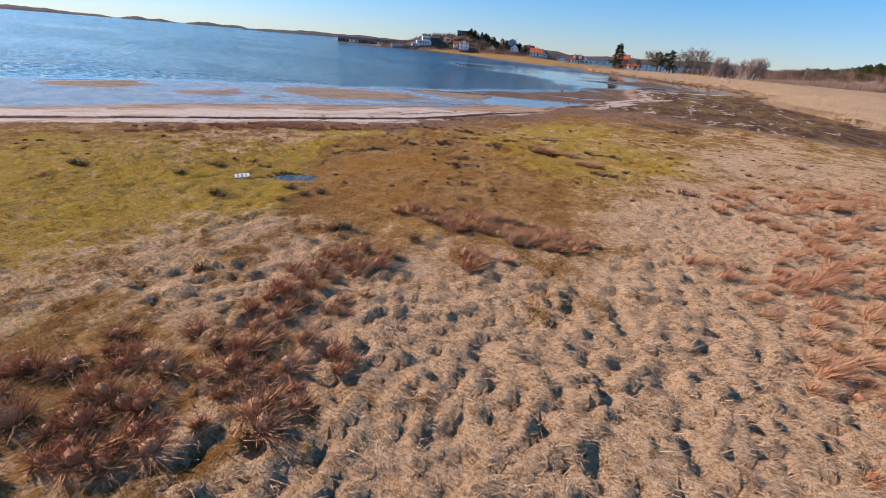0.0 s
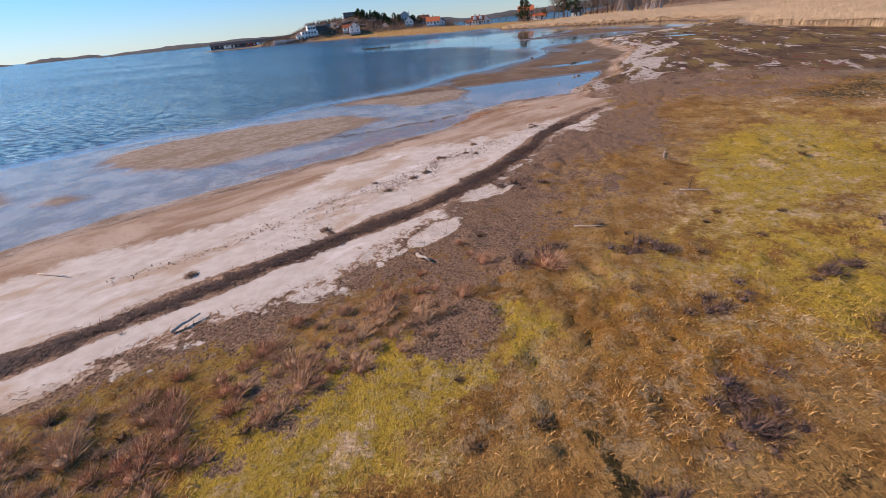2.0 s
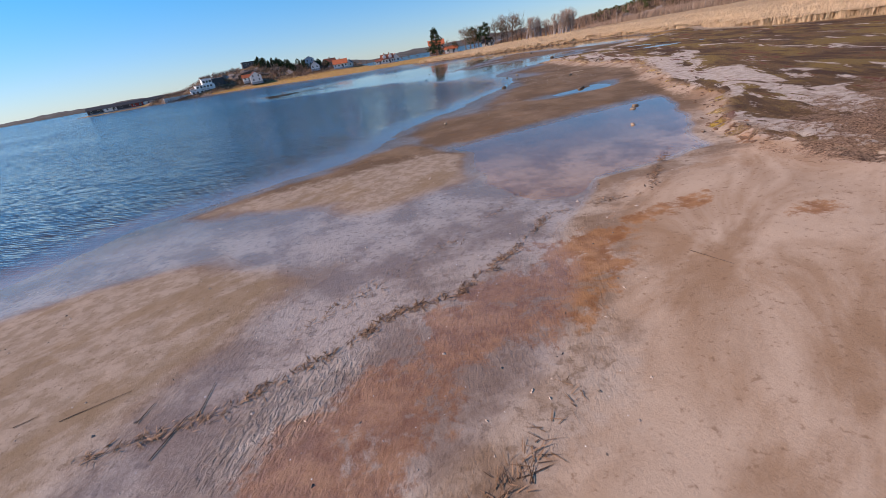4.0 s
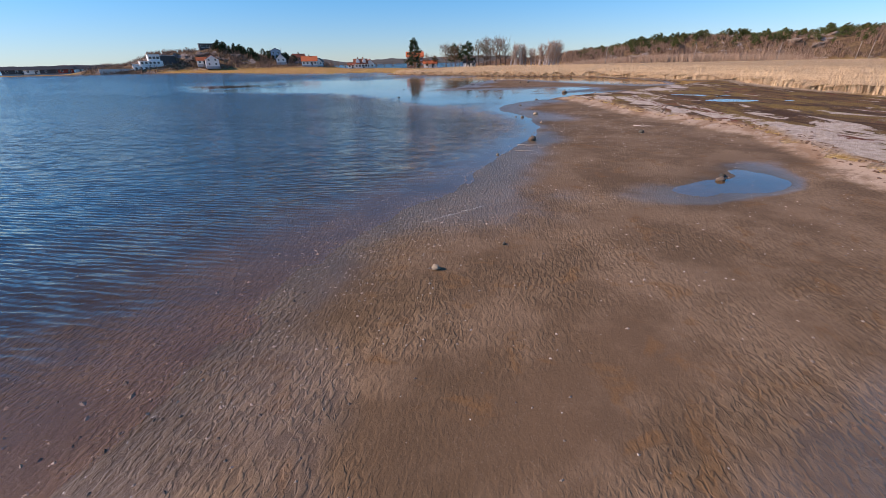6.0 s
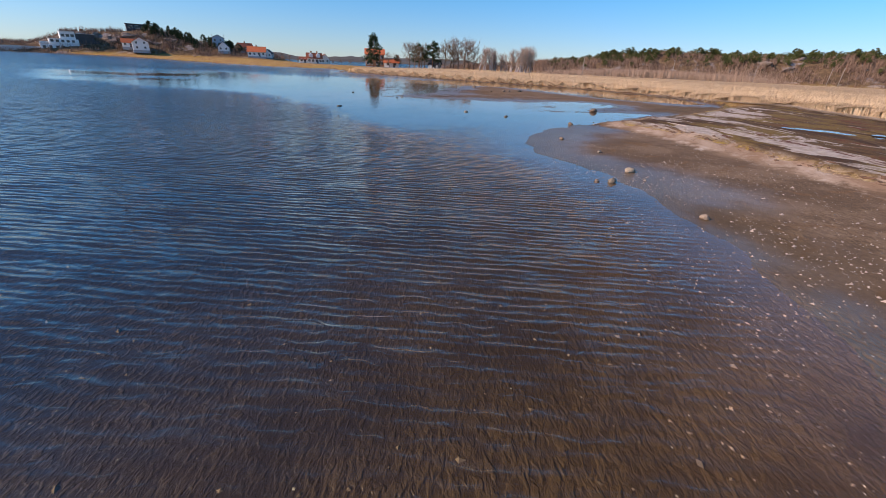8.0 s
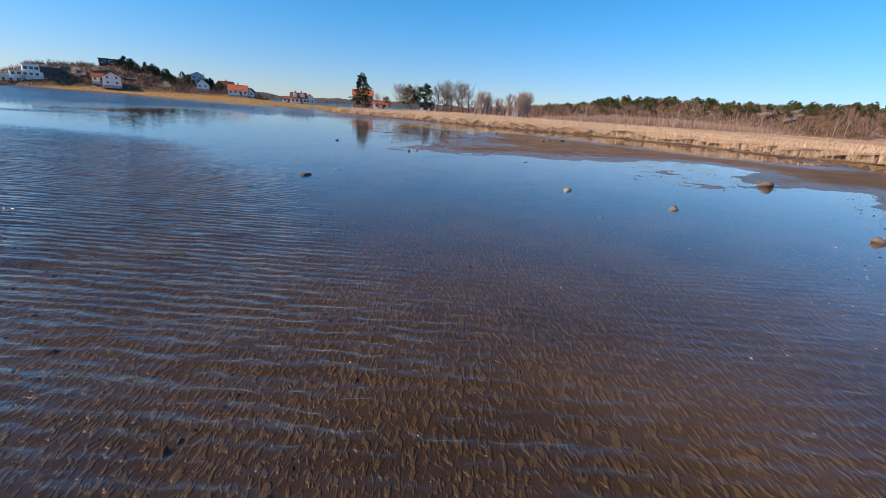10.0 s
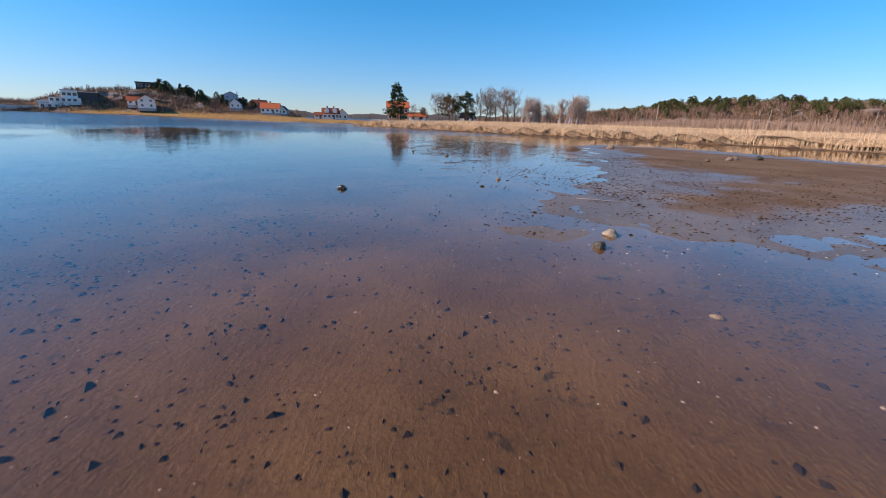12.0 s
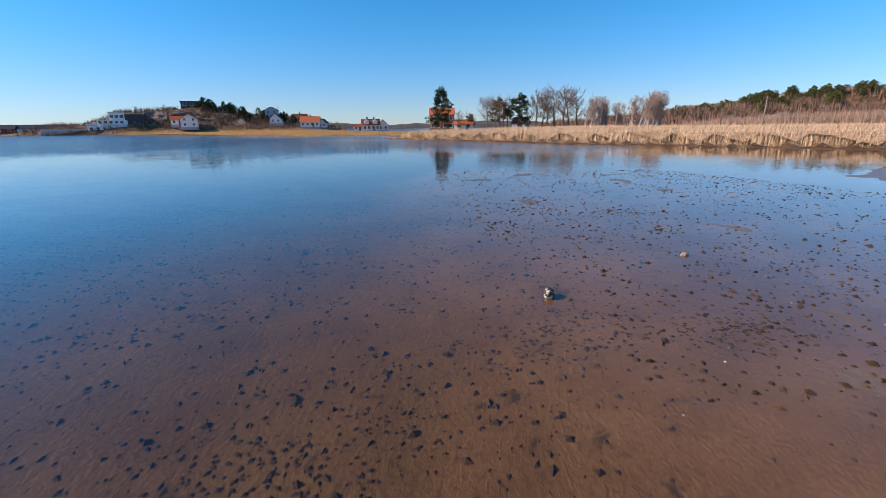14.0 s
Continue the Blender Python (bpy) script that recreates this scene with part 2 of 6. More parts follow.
RIDGES = [([(175, 318), (205, 290), (236, 262), (272, 226), (300, 190), (322, 150), (345, 80), (360, 0)], [3, 6.5, 10.5, 13, 12.5, 9, 8, 8], 42), ([(-70, 452), (-42, 462), (-8, 466), (30, 455), (52, 440)], [4, 12, 13.5, 7, 3], 34)]
POOLS = [(44.5, 94.0, 2.8, 1.5, -35, 0.36), (47.0, 100.5, 3.2, 0.45, 112, 0.36), (41.0, 86.8, 2.6, 0.6, 118, 0.36), (19.9, 50.4, 2.3, 0.55, -62, 0.42), (21.0, 42.1, 1.1, 0.42, 10, 0.42), (48.5, 97.5, 2.0, 0.4, 20, 0.36), (63, 96.5, 3.5, 1.0, 60, 0.36), (-6.95, 18.75, 1.05, 0.6, 28, 0.57), (5.8, 27.8, 0.5, 0.32, -35, 0.54)]


def ellipse(x, y, cx, cy, a, b, deg):
    c, s = math.cos(radians(deg)), math.sin(radians(deg))
    u, w = (x - cx) * c + (y - cy) * s, -(x - cx) * s + (y - cy) * c
    return np.sqrt((u / a) ** 2 + (w / b) ** 2)


def blob(x, y, cx, cy, a, b, deg=0):
    return smooth01(1.6 - ellipse(x, y, cx, cy, a, b, deg))


def straw_keep(x, y):
    b = lambda *e: blob(x, y, *e)
    return np.clip(1.0 * b(9, 3, 10.5, 7.0) + 0.9 * b(14, 12, 7.5, 9) + 0.35 * b(-4, 11, 6, 4) + 0.5 * b(28, 20, 12, 16), 0, 1) * (0.65 + 0.5 * grid_noise(x, y, 2.2, 201, 2)) * smooth01((32 - x + 3 * grid_noise(x, y, 5, 203, 2)) / 8) * smooth01((26 - y + 3 * grid_noise(x, y, 5, 205, 2)) / 7)


def hummock(x, y, size, seed):
    """Height of packed mounds, 0 in the gaps between them to about 1 on their tops."""
    x, y = x + grid_noise(x, y, 0.5, seed + 1, 2) * 0.14, y + grid_noise(x, y, 0.5, seed + 2, 2) * 0.14
    r = np.random.RandomState(seed)
    jx, jy, am = r.uniform(0, 1, (512, 512)), r.uniform(0, 1, (512, 512)), r.uniform(0.35, 1.0, (512, 512))
    ci, cj = np.floor(x / size).astype(int), np.floor(y / size).astype(int)
    f1, a1 = np.full(x.shape, 9.0), np.zeros(x.shape)
    for di in (-1, 0, 1):
        for dj in (-1, 0, 1):
            p_, q_ = (ci + di) % 512, (cj + dj) % 512
            d_ = np.hypot((ci + di + jx[p_, q_]) * size - x, (cj + dj + jy[p_, q_]) * size - y) / size
            nearer = d_ < f1
            a1 = np.where(nearer, am[p_, q_], a1)
            f1 = np.where(nearer, d_, f1)
    return a1 * np.sqrt(np.clip(1 - (f1 / 0.66) ** 2, 0, 1))


def marsh_relief(x, y, s1):
    """Mounds of turf and dead grass on the near marsh."""
    out = np.zeros_like(x)
    m = (s1 > -0.5) & (x > -28) & (x < 34) & (y > 0) & (y < 56)
    x, y, s1 = x[m], y[m], s1[m]
    k_ = np.clip(straw_keep(x, y) * 1.5, 0, 1)
    small = smooth01((y - 6) / 12)
    tall = (0.29 * (1 - small) + 0.16 * small) * hummock(x, y, 0.37, 601) * smooth01(k_ * 1.6) + 0.06 * hummock(x, y, 0.26, 611) * k_
    lawn = (0.085 * hummock(x, y, 0.5, 641) + 0.06 * hummock(x, y, 0.3, 651)) * (0.6 + 0.8 * smooth01(grid_noise(x, y, 3.5, 661, 2) * 2 + 0.4)) * (1 - k_)
    out[m] = (tall + lawn + grid_noise(x, y, 0.33, 621, 2) * 0.022) * smooth01((s1 + 0.1) / 0.8)
    return out


LOOK = {}


def terrain(x, y):
    """Height and surface weights of the ground: worked out at first, then read off the ground's own grid."""
    if not LOOK:
        return terrain_plan(x, y)
    gx, gy = LOOK["x"], LOOK["y"]
    i, j = np.clip(np.searchsorted(gx, x) - 1, 0, len(gx) - 2), np.clip(np.searchsorted(gy, y) - 1, 0, len(gy) - 2)
    u, w = (x - gx[i]) / (gx[i + 1] - gx[i]), (y - gy[j]) / (gy[j + 1] - gy[j])
    out = {}
    for key, g in LOOK["maps"].items():
        out[key] = (g[j, i] * (1 - u) + g[j, i + 1] * u) * (1 - w) + (g[j + 1, i] * (1 - u) + g[j + 1, i + 1] * u) * w
    return out.pop("z"), out


def terrain_plan(x, y):
    """Height and surface weights of the ground at arrays of places."""
    wob = grid_noise(x, y, 4.0, 5, 3) * 0.9
    far = smooth01((np.hypot(x - 10, y - 80) - 140) / 120)
    s1 = signed(x, y, UPLAND) + wob * 0.7 * (1 - far)
    s2 = np.maximum(signed(x, y, BEACH) + wob * 0.8, s1 + 0.4)
    s3 = np.maximum(signed(x, y, FLATS) + wob * 0.7, np.maximum(s2, s1) + 0.8)
    north = smooth01((y - 108) / 12)
    n1, n2, n3 = grid_noise(x, y, 7.0, 31, 4), grid_noise(x, y, 1.3, 41, 2), grid_noise(x, y, 22.0, 51, 3)
    slope = 0.0085 + 0.022 * (1 - smooth01((y - 98) / 16))
    sea = np.where(s3 > -14, slope * s3, -14 * slope + 0.03 * (s3 + 14))
    sea = np.maximum(sea, -2.5) + n1 * 0.02 * smooth01(-s3 / 4)
    n4 = grid_noise(x, y, 0.9, 61, 3)
    flat = (0.011 - 0.005 * north) * np.minimum(s3, 7) + n1 * 0.018 + n4 * (0.006 + 0.006 * north)
    sea = sea + n4 * 0.02 * north
    flat = flat - 0.03 * smooth01((31 - x) / 3) * smooth01((y - 123) / 4)
    bar = np.zeros_like(x)
    for poly in BARS:
        bar = np.maximum(bar, smooth01((signed(x + n1 * 2.2 + n4 * 0.5, y + wob * 1.4, poly) + 0.7) / 2.6))
    film = smooth01((70 - y) / 4) * smooth01((24 - x) / 3) * smooth01((-s2 - 0.2) / 1.0)
    flat = flat * (1 - film) + film * (0.007 + n1 * 0.006 + n4 * 0.004 - 0.034 * smooth01((x - 0.5 + 2 * n1) / 3) * smooth01((y - 56.5) / 2))
    flat = flat + bar * (0.05 + 0.02 * n4) * smooth01((74 - y) / 6) - 0.09 * smooth01(1.3 - ellipse(x + n1 * 2.2, y + wob * 1.6, 18.2, 76.3, 5.2, 1.9, 8))
    shoal = np.where(s3 > 0, flat, sea + bar * 0.05)
    n5 = grid_noise(x, y, 0.7, 67, 2)
    for poly in SHOALS:
        fray = smooth01((signed(x + n1, y + n1, poly) + 1.2) / 3)
        shoal = shoal * (1 - fray) + fray * (-0.005 + 0.010 * n5)
    g = np.clip(s2 / np.maximum(s2 - s1, 0.1), 0, 1)
    steep = smooth01((y - 52) / 8) * smooth01((116 - y) / 6) * smooth01((60 - x) / 10)
    beach = 0.09 + g * (0.42 - 0.24 * steep) + n2 * 0.015 + n1 * 0.02
    marsh = 0.5 + 0.14 * smooth01(s1 / 5) + n3 * 0.05 + n2 * 0.03 + 0.16 * smooth01((24 - y) / 16)
    marsh = marsh - 0.08 * steep - 0.2 * smooth01((x - 36) / 12) * smooth01((140 - y) / 30) + 0.2 * far
    marsh = marsh * smooth01(0.25 + s1 / np.where(steep > 0.5, 0.45, 1.8)) + (0.09 + 0.42 - 0.24 * steep) * (1 - smooth01(0.25 + s1 / np.where(steep > 0.5, 0.45, 1.8)))
    marsh = np.where(north > 0.5, np.minimum(marsh, 0.06 + 0.25 * smooth01(s1 / 3) + 0.4 * smooth01(s1 / 40)), marsh)
    z = np.where(s1 > 0, marsh, np.where(s2 > 0, beach, shoal))
    z = z + marsh_relief(x, y, s1)
    for cx, cy, a, b, deg, lv in POOLS:
        e = ellipse(x + n2 * 0.5, y + wob * 0.35, cx, cy, a, b, deg)
        z = np.where(e < 2.2, np.minimum(z, lv + 0.05 * (e - 1.0) / 0.5 + 0.02), z)
    rock = np.zeros_like(x)
    for line, hs, wid in RIDGES:
        best = np.zeros_like(x)
        for (a, b), ha, hb in zip(zip(line[:-1], line[1:]), hs[:-1], hs[1:]):
            dx, dy = b[0] - a[0], b[1] - a[1]
            t = np.clip(((x - a[0]) * dx + (y - a[1]) * dy) / (dx * dx + dy * dy), 0, 1)
            d = np.hypot(x - a[0] - t * dx, y - a[1] - t * dy)
            best = np.maximum(best, (ha + (hb - ha) * t) * smooth01(1.15 - d / wid))
        best = best * (1 + 0.22 * grid_noise(x, y, 26, 71, 4)) + smooth01(best / 3) * 1.1 * grid_noise(x, y, 8, 77, 3)
        z = z + np.where(s1 > 0, np.maximum(best, 0), 0)
        rock = np.maximum(rock, smooth01(best / 2.0))
    return z, dict(s1=s1, s2=s2, s3=s3, bar=bar, rock=rock, steep=steep)


def ground_z(x, y):
    return terrain(np.atleast_1d(np.asarray(x, float)), np.atleast_1d(np.asarray(y, float)))[0]


# ---- materials of the ground and water ----
k = Mat("ground", 0.9, 0.25)
p = k.pos()
fine, mid = k.noise(24, 5, rough=0.7), k.noise(2.2, 6, rough=0.65)
grit = k.noise(90, 3)
rag = k.math("MULTIPLY", k.math("SUBTRACT", k.noise(0.9, 8, rough=0.7, dist=0.4), 0.5), 6.0)
rag2 = k.math("MULTIPLY", k.math("SUBTRACT", k.noise(5, 6, rough=0.75), 0.5), 5.0)


def ragged(attr, a, b, gate=False):
    """A soft weight or distance, torn at its edge by coarse and fine noise."""
    out = k.math("ADD", k.attr(attr), k.math("ADD", k.math("MULTIPLY", rag, a), k.math("MULTIPLY", rag2, b)))
    return k.math("MULTIPLY", out, k.ramp(k.attr(attr), 0.02, 0.22)) if gate else out


# turf: moss green, rusty brown and straw, in patches
gmix = k.ramp(ragged("green", 0.5, 0.3), 0.28, 0.66)
turf = k.mix(k.ramp(k.noise(0.9, 6, rough=0.7), 0.38, 0.62), (0.30, 0.145, 0.035), (0.47, 0.27, 0.085))
turf = k.mix(gmix, turf, k.mix(k.ramp(fine, 0.3, 0.7), (0.41, 0.26, 0.026), (0.64, 0.43, 0.06)))
turf = k.mix(k.math("MULTIPLY", k.ramp(ragged("rusty", 0.4, 0.25), 0.3, 0.8), 0.6), turf, k.mix(k.ramp(mid, 0.35, 0.65), (0.33, 0.135, 0.02), (0.50, 0.245, 0.035)))
some = k.ramp(k.noise(0.33, 5, rough=0.6), 0.44, 0.58)
turf = k.mix(k.math("MULTIPLY", k.ramp(k.noise(3.4, 7, rough=0.78), 0.49, 0.57), k.math("MULTIPLY", some, 0.55)), turf, k.mix(k.ramp(fine, 0.35, 0.65), (0.36, 0.25, 0.13), (0.68, 0.51, 0.30)))
turf = k.mix(k.ramp(k.noise(2.3, 8, rough=0.8), 0.55, 0.63, 0.0, 0.7), turf, k.mix(fine, (0.07, 0.04, 0.018), (0.23, 0.125, 0.055)))
turf = k.mix(k.ramp(ragged("boggy", 0.3, 0.3), 0.48, 0.7), turf, k.mix(k.ramp(fine, 0.35, 0.65), (0.022, 0.017, 0.008), (0.10, 0.075, 0.02)))
turf = k.mix(k.ramp(k.noise(15, 6, k.scaled(k.turned(p, 25), (1.0, 0.55, 1.0)), 0.8), 0.49, 0.64, 0.0, 0.7), turf, (0.10, 0.055, 0.02))
turf = k.mix(k.ramp(ragged("straw", 0.35, 0.3), 0.3, 0.7), turf, k.mix(k.ramp(k.noise(26, 5, k.scaled(k.turned(p, 20), (0.35, 1, 1)), 0.7), 0.32, 0.6), (0.42, 0.255, 0.125), (0.80, 0.57, 0.34)))
turf = k.mix(k.math("MULTIPLY", k.ramp(k.noise(6, 7, rough=0.78), 0.50, 0.60), k.math("MULTIPLY", k.attr("straw"), 0.75)), turf, (0.20, 0.105, 0.045))
# sand: pale and dry, brown and wet, mud under water
along = k.scaled(k.turned(p, -28), (0.42, 1.0, 1.0))
dry = k.mix(k.ramp(mid, 0.3, 0.7), (0.49, 0.40, 0.315), (0.61, 0.52, 0.425))
dry = k.mix(k.ramp(k.noise(0.5, 6, along, 0.62), 0.52, 0.62, 0, 0.75), dry, (0.42, 0.29, 0.18))
dry = k.mix(k.ramp(k.noise(0.9, 5, along, 0.6, 0.4), 0.60, 0.68, 0, 0.7), dry, (0.72, 0.63, 0.56))
dry = k.mix(k.ramp(grit, 0.6, 0.75, 0, 0.4), dry, (0.25, 0.18, 0.13))
wet = k.mix(k.ramp(k.noise(0.35, 6, rough=0.65), 0.40, 0.60), (0.15, 0.092, 0.052), (0.235, 0.15, 0.09))
wet = k.mix(k.ramp(k.noise(0.9, 6, dist=1.0), 0.56, 0.66, 0, 0.7), wet, (0.20, 0.105, 0.045))
wet = k.mix(k.ramp(k.noise(40, 3), 0.58, 0.7, 0, 0.4), wet, (0.26, 0.20, 0.15))
barc = k.mix(k.ramp(mid, 0.38, 0.62), (0.27, 0.195, 0.13), (0.37, 0.28, 0.205))
barc = k.mix(k.ramp(k.noise(0.5, 6, along, 0.65), 0.5, 0.6, 0, 0.7), barc, (0.24, 0.16, 0.09))
barc = k.mix(k.ramp(k.noise(11, 5, rough=0.7), 0.56, 0.68, 0, 0.6), barc, (0.13, 0.08, 0.045))
mud = k.mix(k.ramp(k.noise(0.5, 6), 0.35, 0.65), (0.082, 0.047, 0.016), (0.135, 0.081, 0.030))
mud = k.mix(k.attr("silt"), mud, k.mix(k.ramp(k.noise(0.5, 6), 0.35, 0.65), (0.13, 0.073, 0.03), (0.20, 0.118, 0.05)))
mud = k.mix(k.ramp(k.noise(20, 4), 0.5, 0.66, 0, 0.5), mud, (0.06, 0.034, 0.015))
mud = k.mix(k.ramp(k.noise(33, 3), 0.62, 0.7, 0, 0.4), mud, (0.33, 0.23, 0.13))
spots = k.math("MULTIPLY", k.ramp(k.noise(3.6, 6, dist=0.6, rough=0.7), 0.58, 0.66), k.ramp(k.noise(0.35, 3), 0.42, 0.58))
mud = k.mix(k.math("MULTIPLY", k.math("MULTIPLY", spots, 0.85), k.attr("north")), mud, (0.03, 0.022, 0.012))
# scattered blue of the water column, put into the colour of the deep bed
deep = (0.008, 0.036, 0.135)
grey = k.mix(k.ramp(k.noise(0.45, 6, rough=0.66), 0.40, 0.60), (0.235, 0.155, 0.10), (0.41, 0.315, 0.235))
grey = k.mix(k.ramp(k.noise(5, 6, dist=0.5, rough=0.7), 0.5, 0.66, 0, 0.7), grey, (0.16, 0.10, 0.06))
wet = k.mix(k.attr("pale"), wet, grey)
col = k.mix(k.attr("bed"), wet, mud)
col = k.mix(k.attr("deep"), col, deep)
col = k.mix(k.ramp(ragged("bar", 0.25, 0.15, True), 0.3, 0.7), col, barc)
damp = k.mix(k.ramp(k.noise(0.5, 6, along, 0.62, 0.6), 0.38, 0.62), (0.29, 0.18, 0.105), (0.45, 0.325, 0.225))
damp = k.mix(k.ramp(k.noise(7, 6, rough=0.7), 0.55, 0.68, 0, 0.6), damp, (0.18, 0.10, 0.055))
drym = k.math("MULTIPLY", k.ramp(ragged("shore", 0.6, 0.2), -0.2, 0.8), k.ramp(k.attr("north"), 0.0, 1.0, 1.0, 0.0))
col = k.mix(drym, col, k.mix(k.ramp(ragged("bleached", 0.35, 0.12), 0.3, 0.75), damp, dry))
col = k.mix(k.math("MULTIPLY", k.ramp(ragged("orange", 0.8, 0.3, True), 0.4, 1.0), 0.8), col, k.mix(k.ramp(mid, 0.35, 0.65), (0.20, 0.075, 0.022), (0.33, 0.155, 0.06)))
# marsh edge: turf, torn by pale sand and dark drift
drift = k.mix(k.ramp(k.noise(16, 6, rough=0.75), 0.34, 0.66), (0.085, 0.045, 0.026), (0.46, 0.29, 0.18))
upm = k.ramp(ragged("up", 0.7, 0.35), -0.1, 0.12)
col = k.mix(k.math("MULTIPLY", upm, k.ramp(k.attr("torn"), 0.0, 1.0, 1.0, 0.0)), col, turf)
run = k.scaled(k.turned(p, -62), (0.33, 1.0, 1.0))
streak = k.noise(0.42, 9, run, 0.66, 0.9)
streak2 = k.noise(0.6, 8, run, 0.66, 0.8)
peat = k.mix(k.ramp(streak2, 0.38, 0.62), (0.095, 0.05, 0.028), (0.235, 0.14, 0.06))
peat = k.mix(k.ramp(k.noise(0.33, 7, run, 0.65, 0.5), 0.5, 0.58), peat, k.mix(fine, (0.20, 0.12, 0.032), (0.36, 0.235, 0.08)))
peat = k.mix(k.ramp(fine, 0.4, 0.62, 0, 0.6), peat, (0.06, 0.035, 0.02))
torn_ = k.math("MULTIPLY", k.attr("torn"), k.ramp(k.attr("up"), -0.6, 0.1))
col = k.mix(torn_, col, peat)
near_bank = k.ramp(k.attr("up"), 1.0, 7.0, 0.09, -0.05)
col = k.mix(k.math("MULTIPLY", torn_, k.ramp(k.math("ADD", streak, near_bank), 0.54, 0.575)), col, k.mix(k.ramp(mid, 0.35, 0.65), (0.45, 0.34, 0.26), (0.66, 0.55, 0.45)))
col = k.mix(k.math("MULTIPLY", torn_, k.ramp(streak2, 0.58, 0.63)), col, (0.17, 0.062, 0.036))
col = k.mix(k.ramp(ragged("wrack", 0.4, 0.4, True), 0.5, 0.66), col, drift)
col = k.mix(k.ramp(ragged("line", 0.22, 0.32, True), 0.5, 0.66), col, k.mix(k.ramp(k.noise(18, 6, rough=0.75), 0.36, 0.66), (0.03, 0.018, 0.012), (0.22, 0.13, 0.085)))
col = k.mix(k.attr("straw_bed"), col, k.mix(mid, (0.30, 0.19, 0.09), (0.48, 0.33, 0.17)))
# hills: heather scrub and grey rock
scrub = k.mix(k.ramp(k.noise(0.4, 5), 0.35, 0.65), (0.10, 0.06, 0.035), (0.19, 0.125, 0.065))
stone = k.mix(k.ramp(k.noise(1.2, 6), 0.35, 0.65), (0.18, 0.145, 0.12), (0.38, 0.32, 0.28))
hill = k.mix(k.ramp(k.noise(0.11, 6, dist=0.5), 0.54, 0.60), scrub, stone)
col = k.mix(k.attr("rock"), col, hill)
# ripples in the wet sand, painted glints on the bed, grit and turf relief
rip = k.ramp(k.noise(13.0, 2, k.scaled(k.turned(p, 30), (1.0, 0.45, 1.0)), 0.5, 0.6), 0.36, 0.64)
rip = k.math("MULTIPLY", rip, k.ramp(k.noise(0.25, 3), 0.36, 0.58, 0.2, 1.0))
# pale scales: sunlight focused by the water, put into the bed's colour
glints = k.ramp(k.noise(17.0, 2, k.scaled(k.turned(p, 30), (1.0, 0.5, 1.0)), 0.5, 0.4), 0.46, 0.66)
rip = k.math("ADD", k.math("MULTIPLY", rip, k.ramp(k.attr("scales"), 0.0, 1.0, 1.0, 0.0)), k.math("MULTIPLY", k.math("MULTIPLY", glints, 0.9), k.attr("scales")))
ridge_ = k.math("MULTIPLY", rip, k.attr("ripple"))
# crests paler, troughs darker; the pale scales are painted light
col = k.mix(k.math("MULTIPLY", ridge_, k.ramp(k.attr("scales"), 0.0, 1.0, 0.12, 0.24)), col, (0.36, 0.25, 0.12))
col = k.mix(k.math("MULTIPLY", k.math("SUBTRACT", k.attr("ripple"), ridge_), 0.28), col, (0.04, 0.028, 0.014))
h1 = k.math("MULTIPLY", k.math("MULTIPLY", rip, k.attr("ripple")), 0.22)
h2 = k.math("MULTIPLY", k.math("MULTIPLY", k.math("ADD", mid, fine), 1.7), upm)
h3 = k.math("MULTIPLY", k.math("ADD", k.math("MULTIPLY", fine, 0.2), k.math("MULTIPLY", mid, 0.3)), 0.7)
h = k.math("ADD", k.math("ADD", h1, h2), h3)
wetness = k.attr("wetness")
film = k.math("ADD", wetness, k.math("MULTIPLY", k.math("SUBTRACT", k.noise(0.7, 6, dist=0.5), 0.5), 0.6))
rough = k.math("SUBTRACT", k.ramp(film, 0.2, 1.0, 0.92, 0.30), k.ramp(film, 1.0, 1.5, 0.0, 0.14))
k.put(k.b.inputs["Specular IOR Level"], k.math("ADD", k.ramp(film, 0.2, 1.0, 0.10, 0.38), k.ramp(film, 1.0, 1.5, 0.0, 0.35)))
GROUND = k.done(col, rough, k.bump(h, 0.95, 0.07))


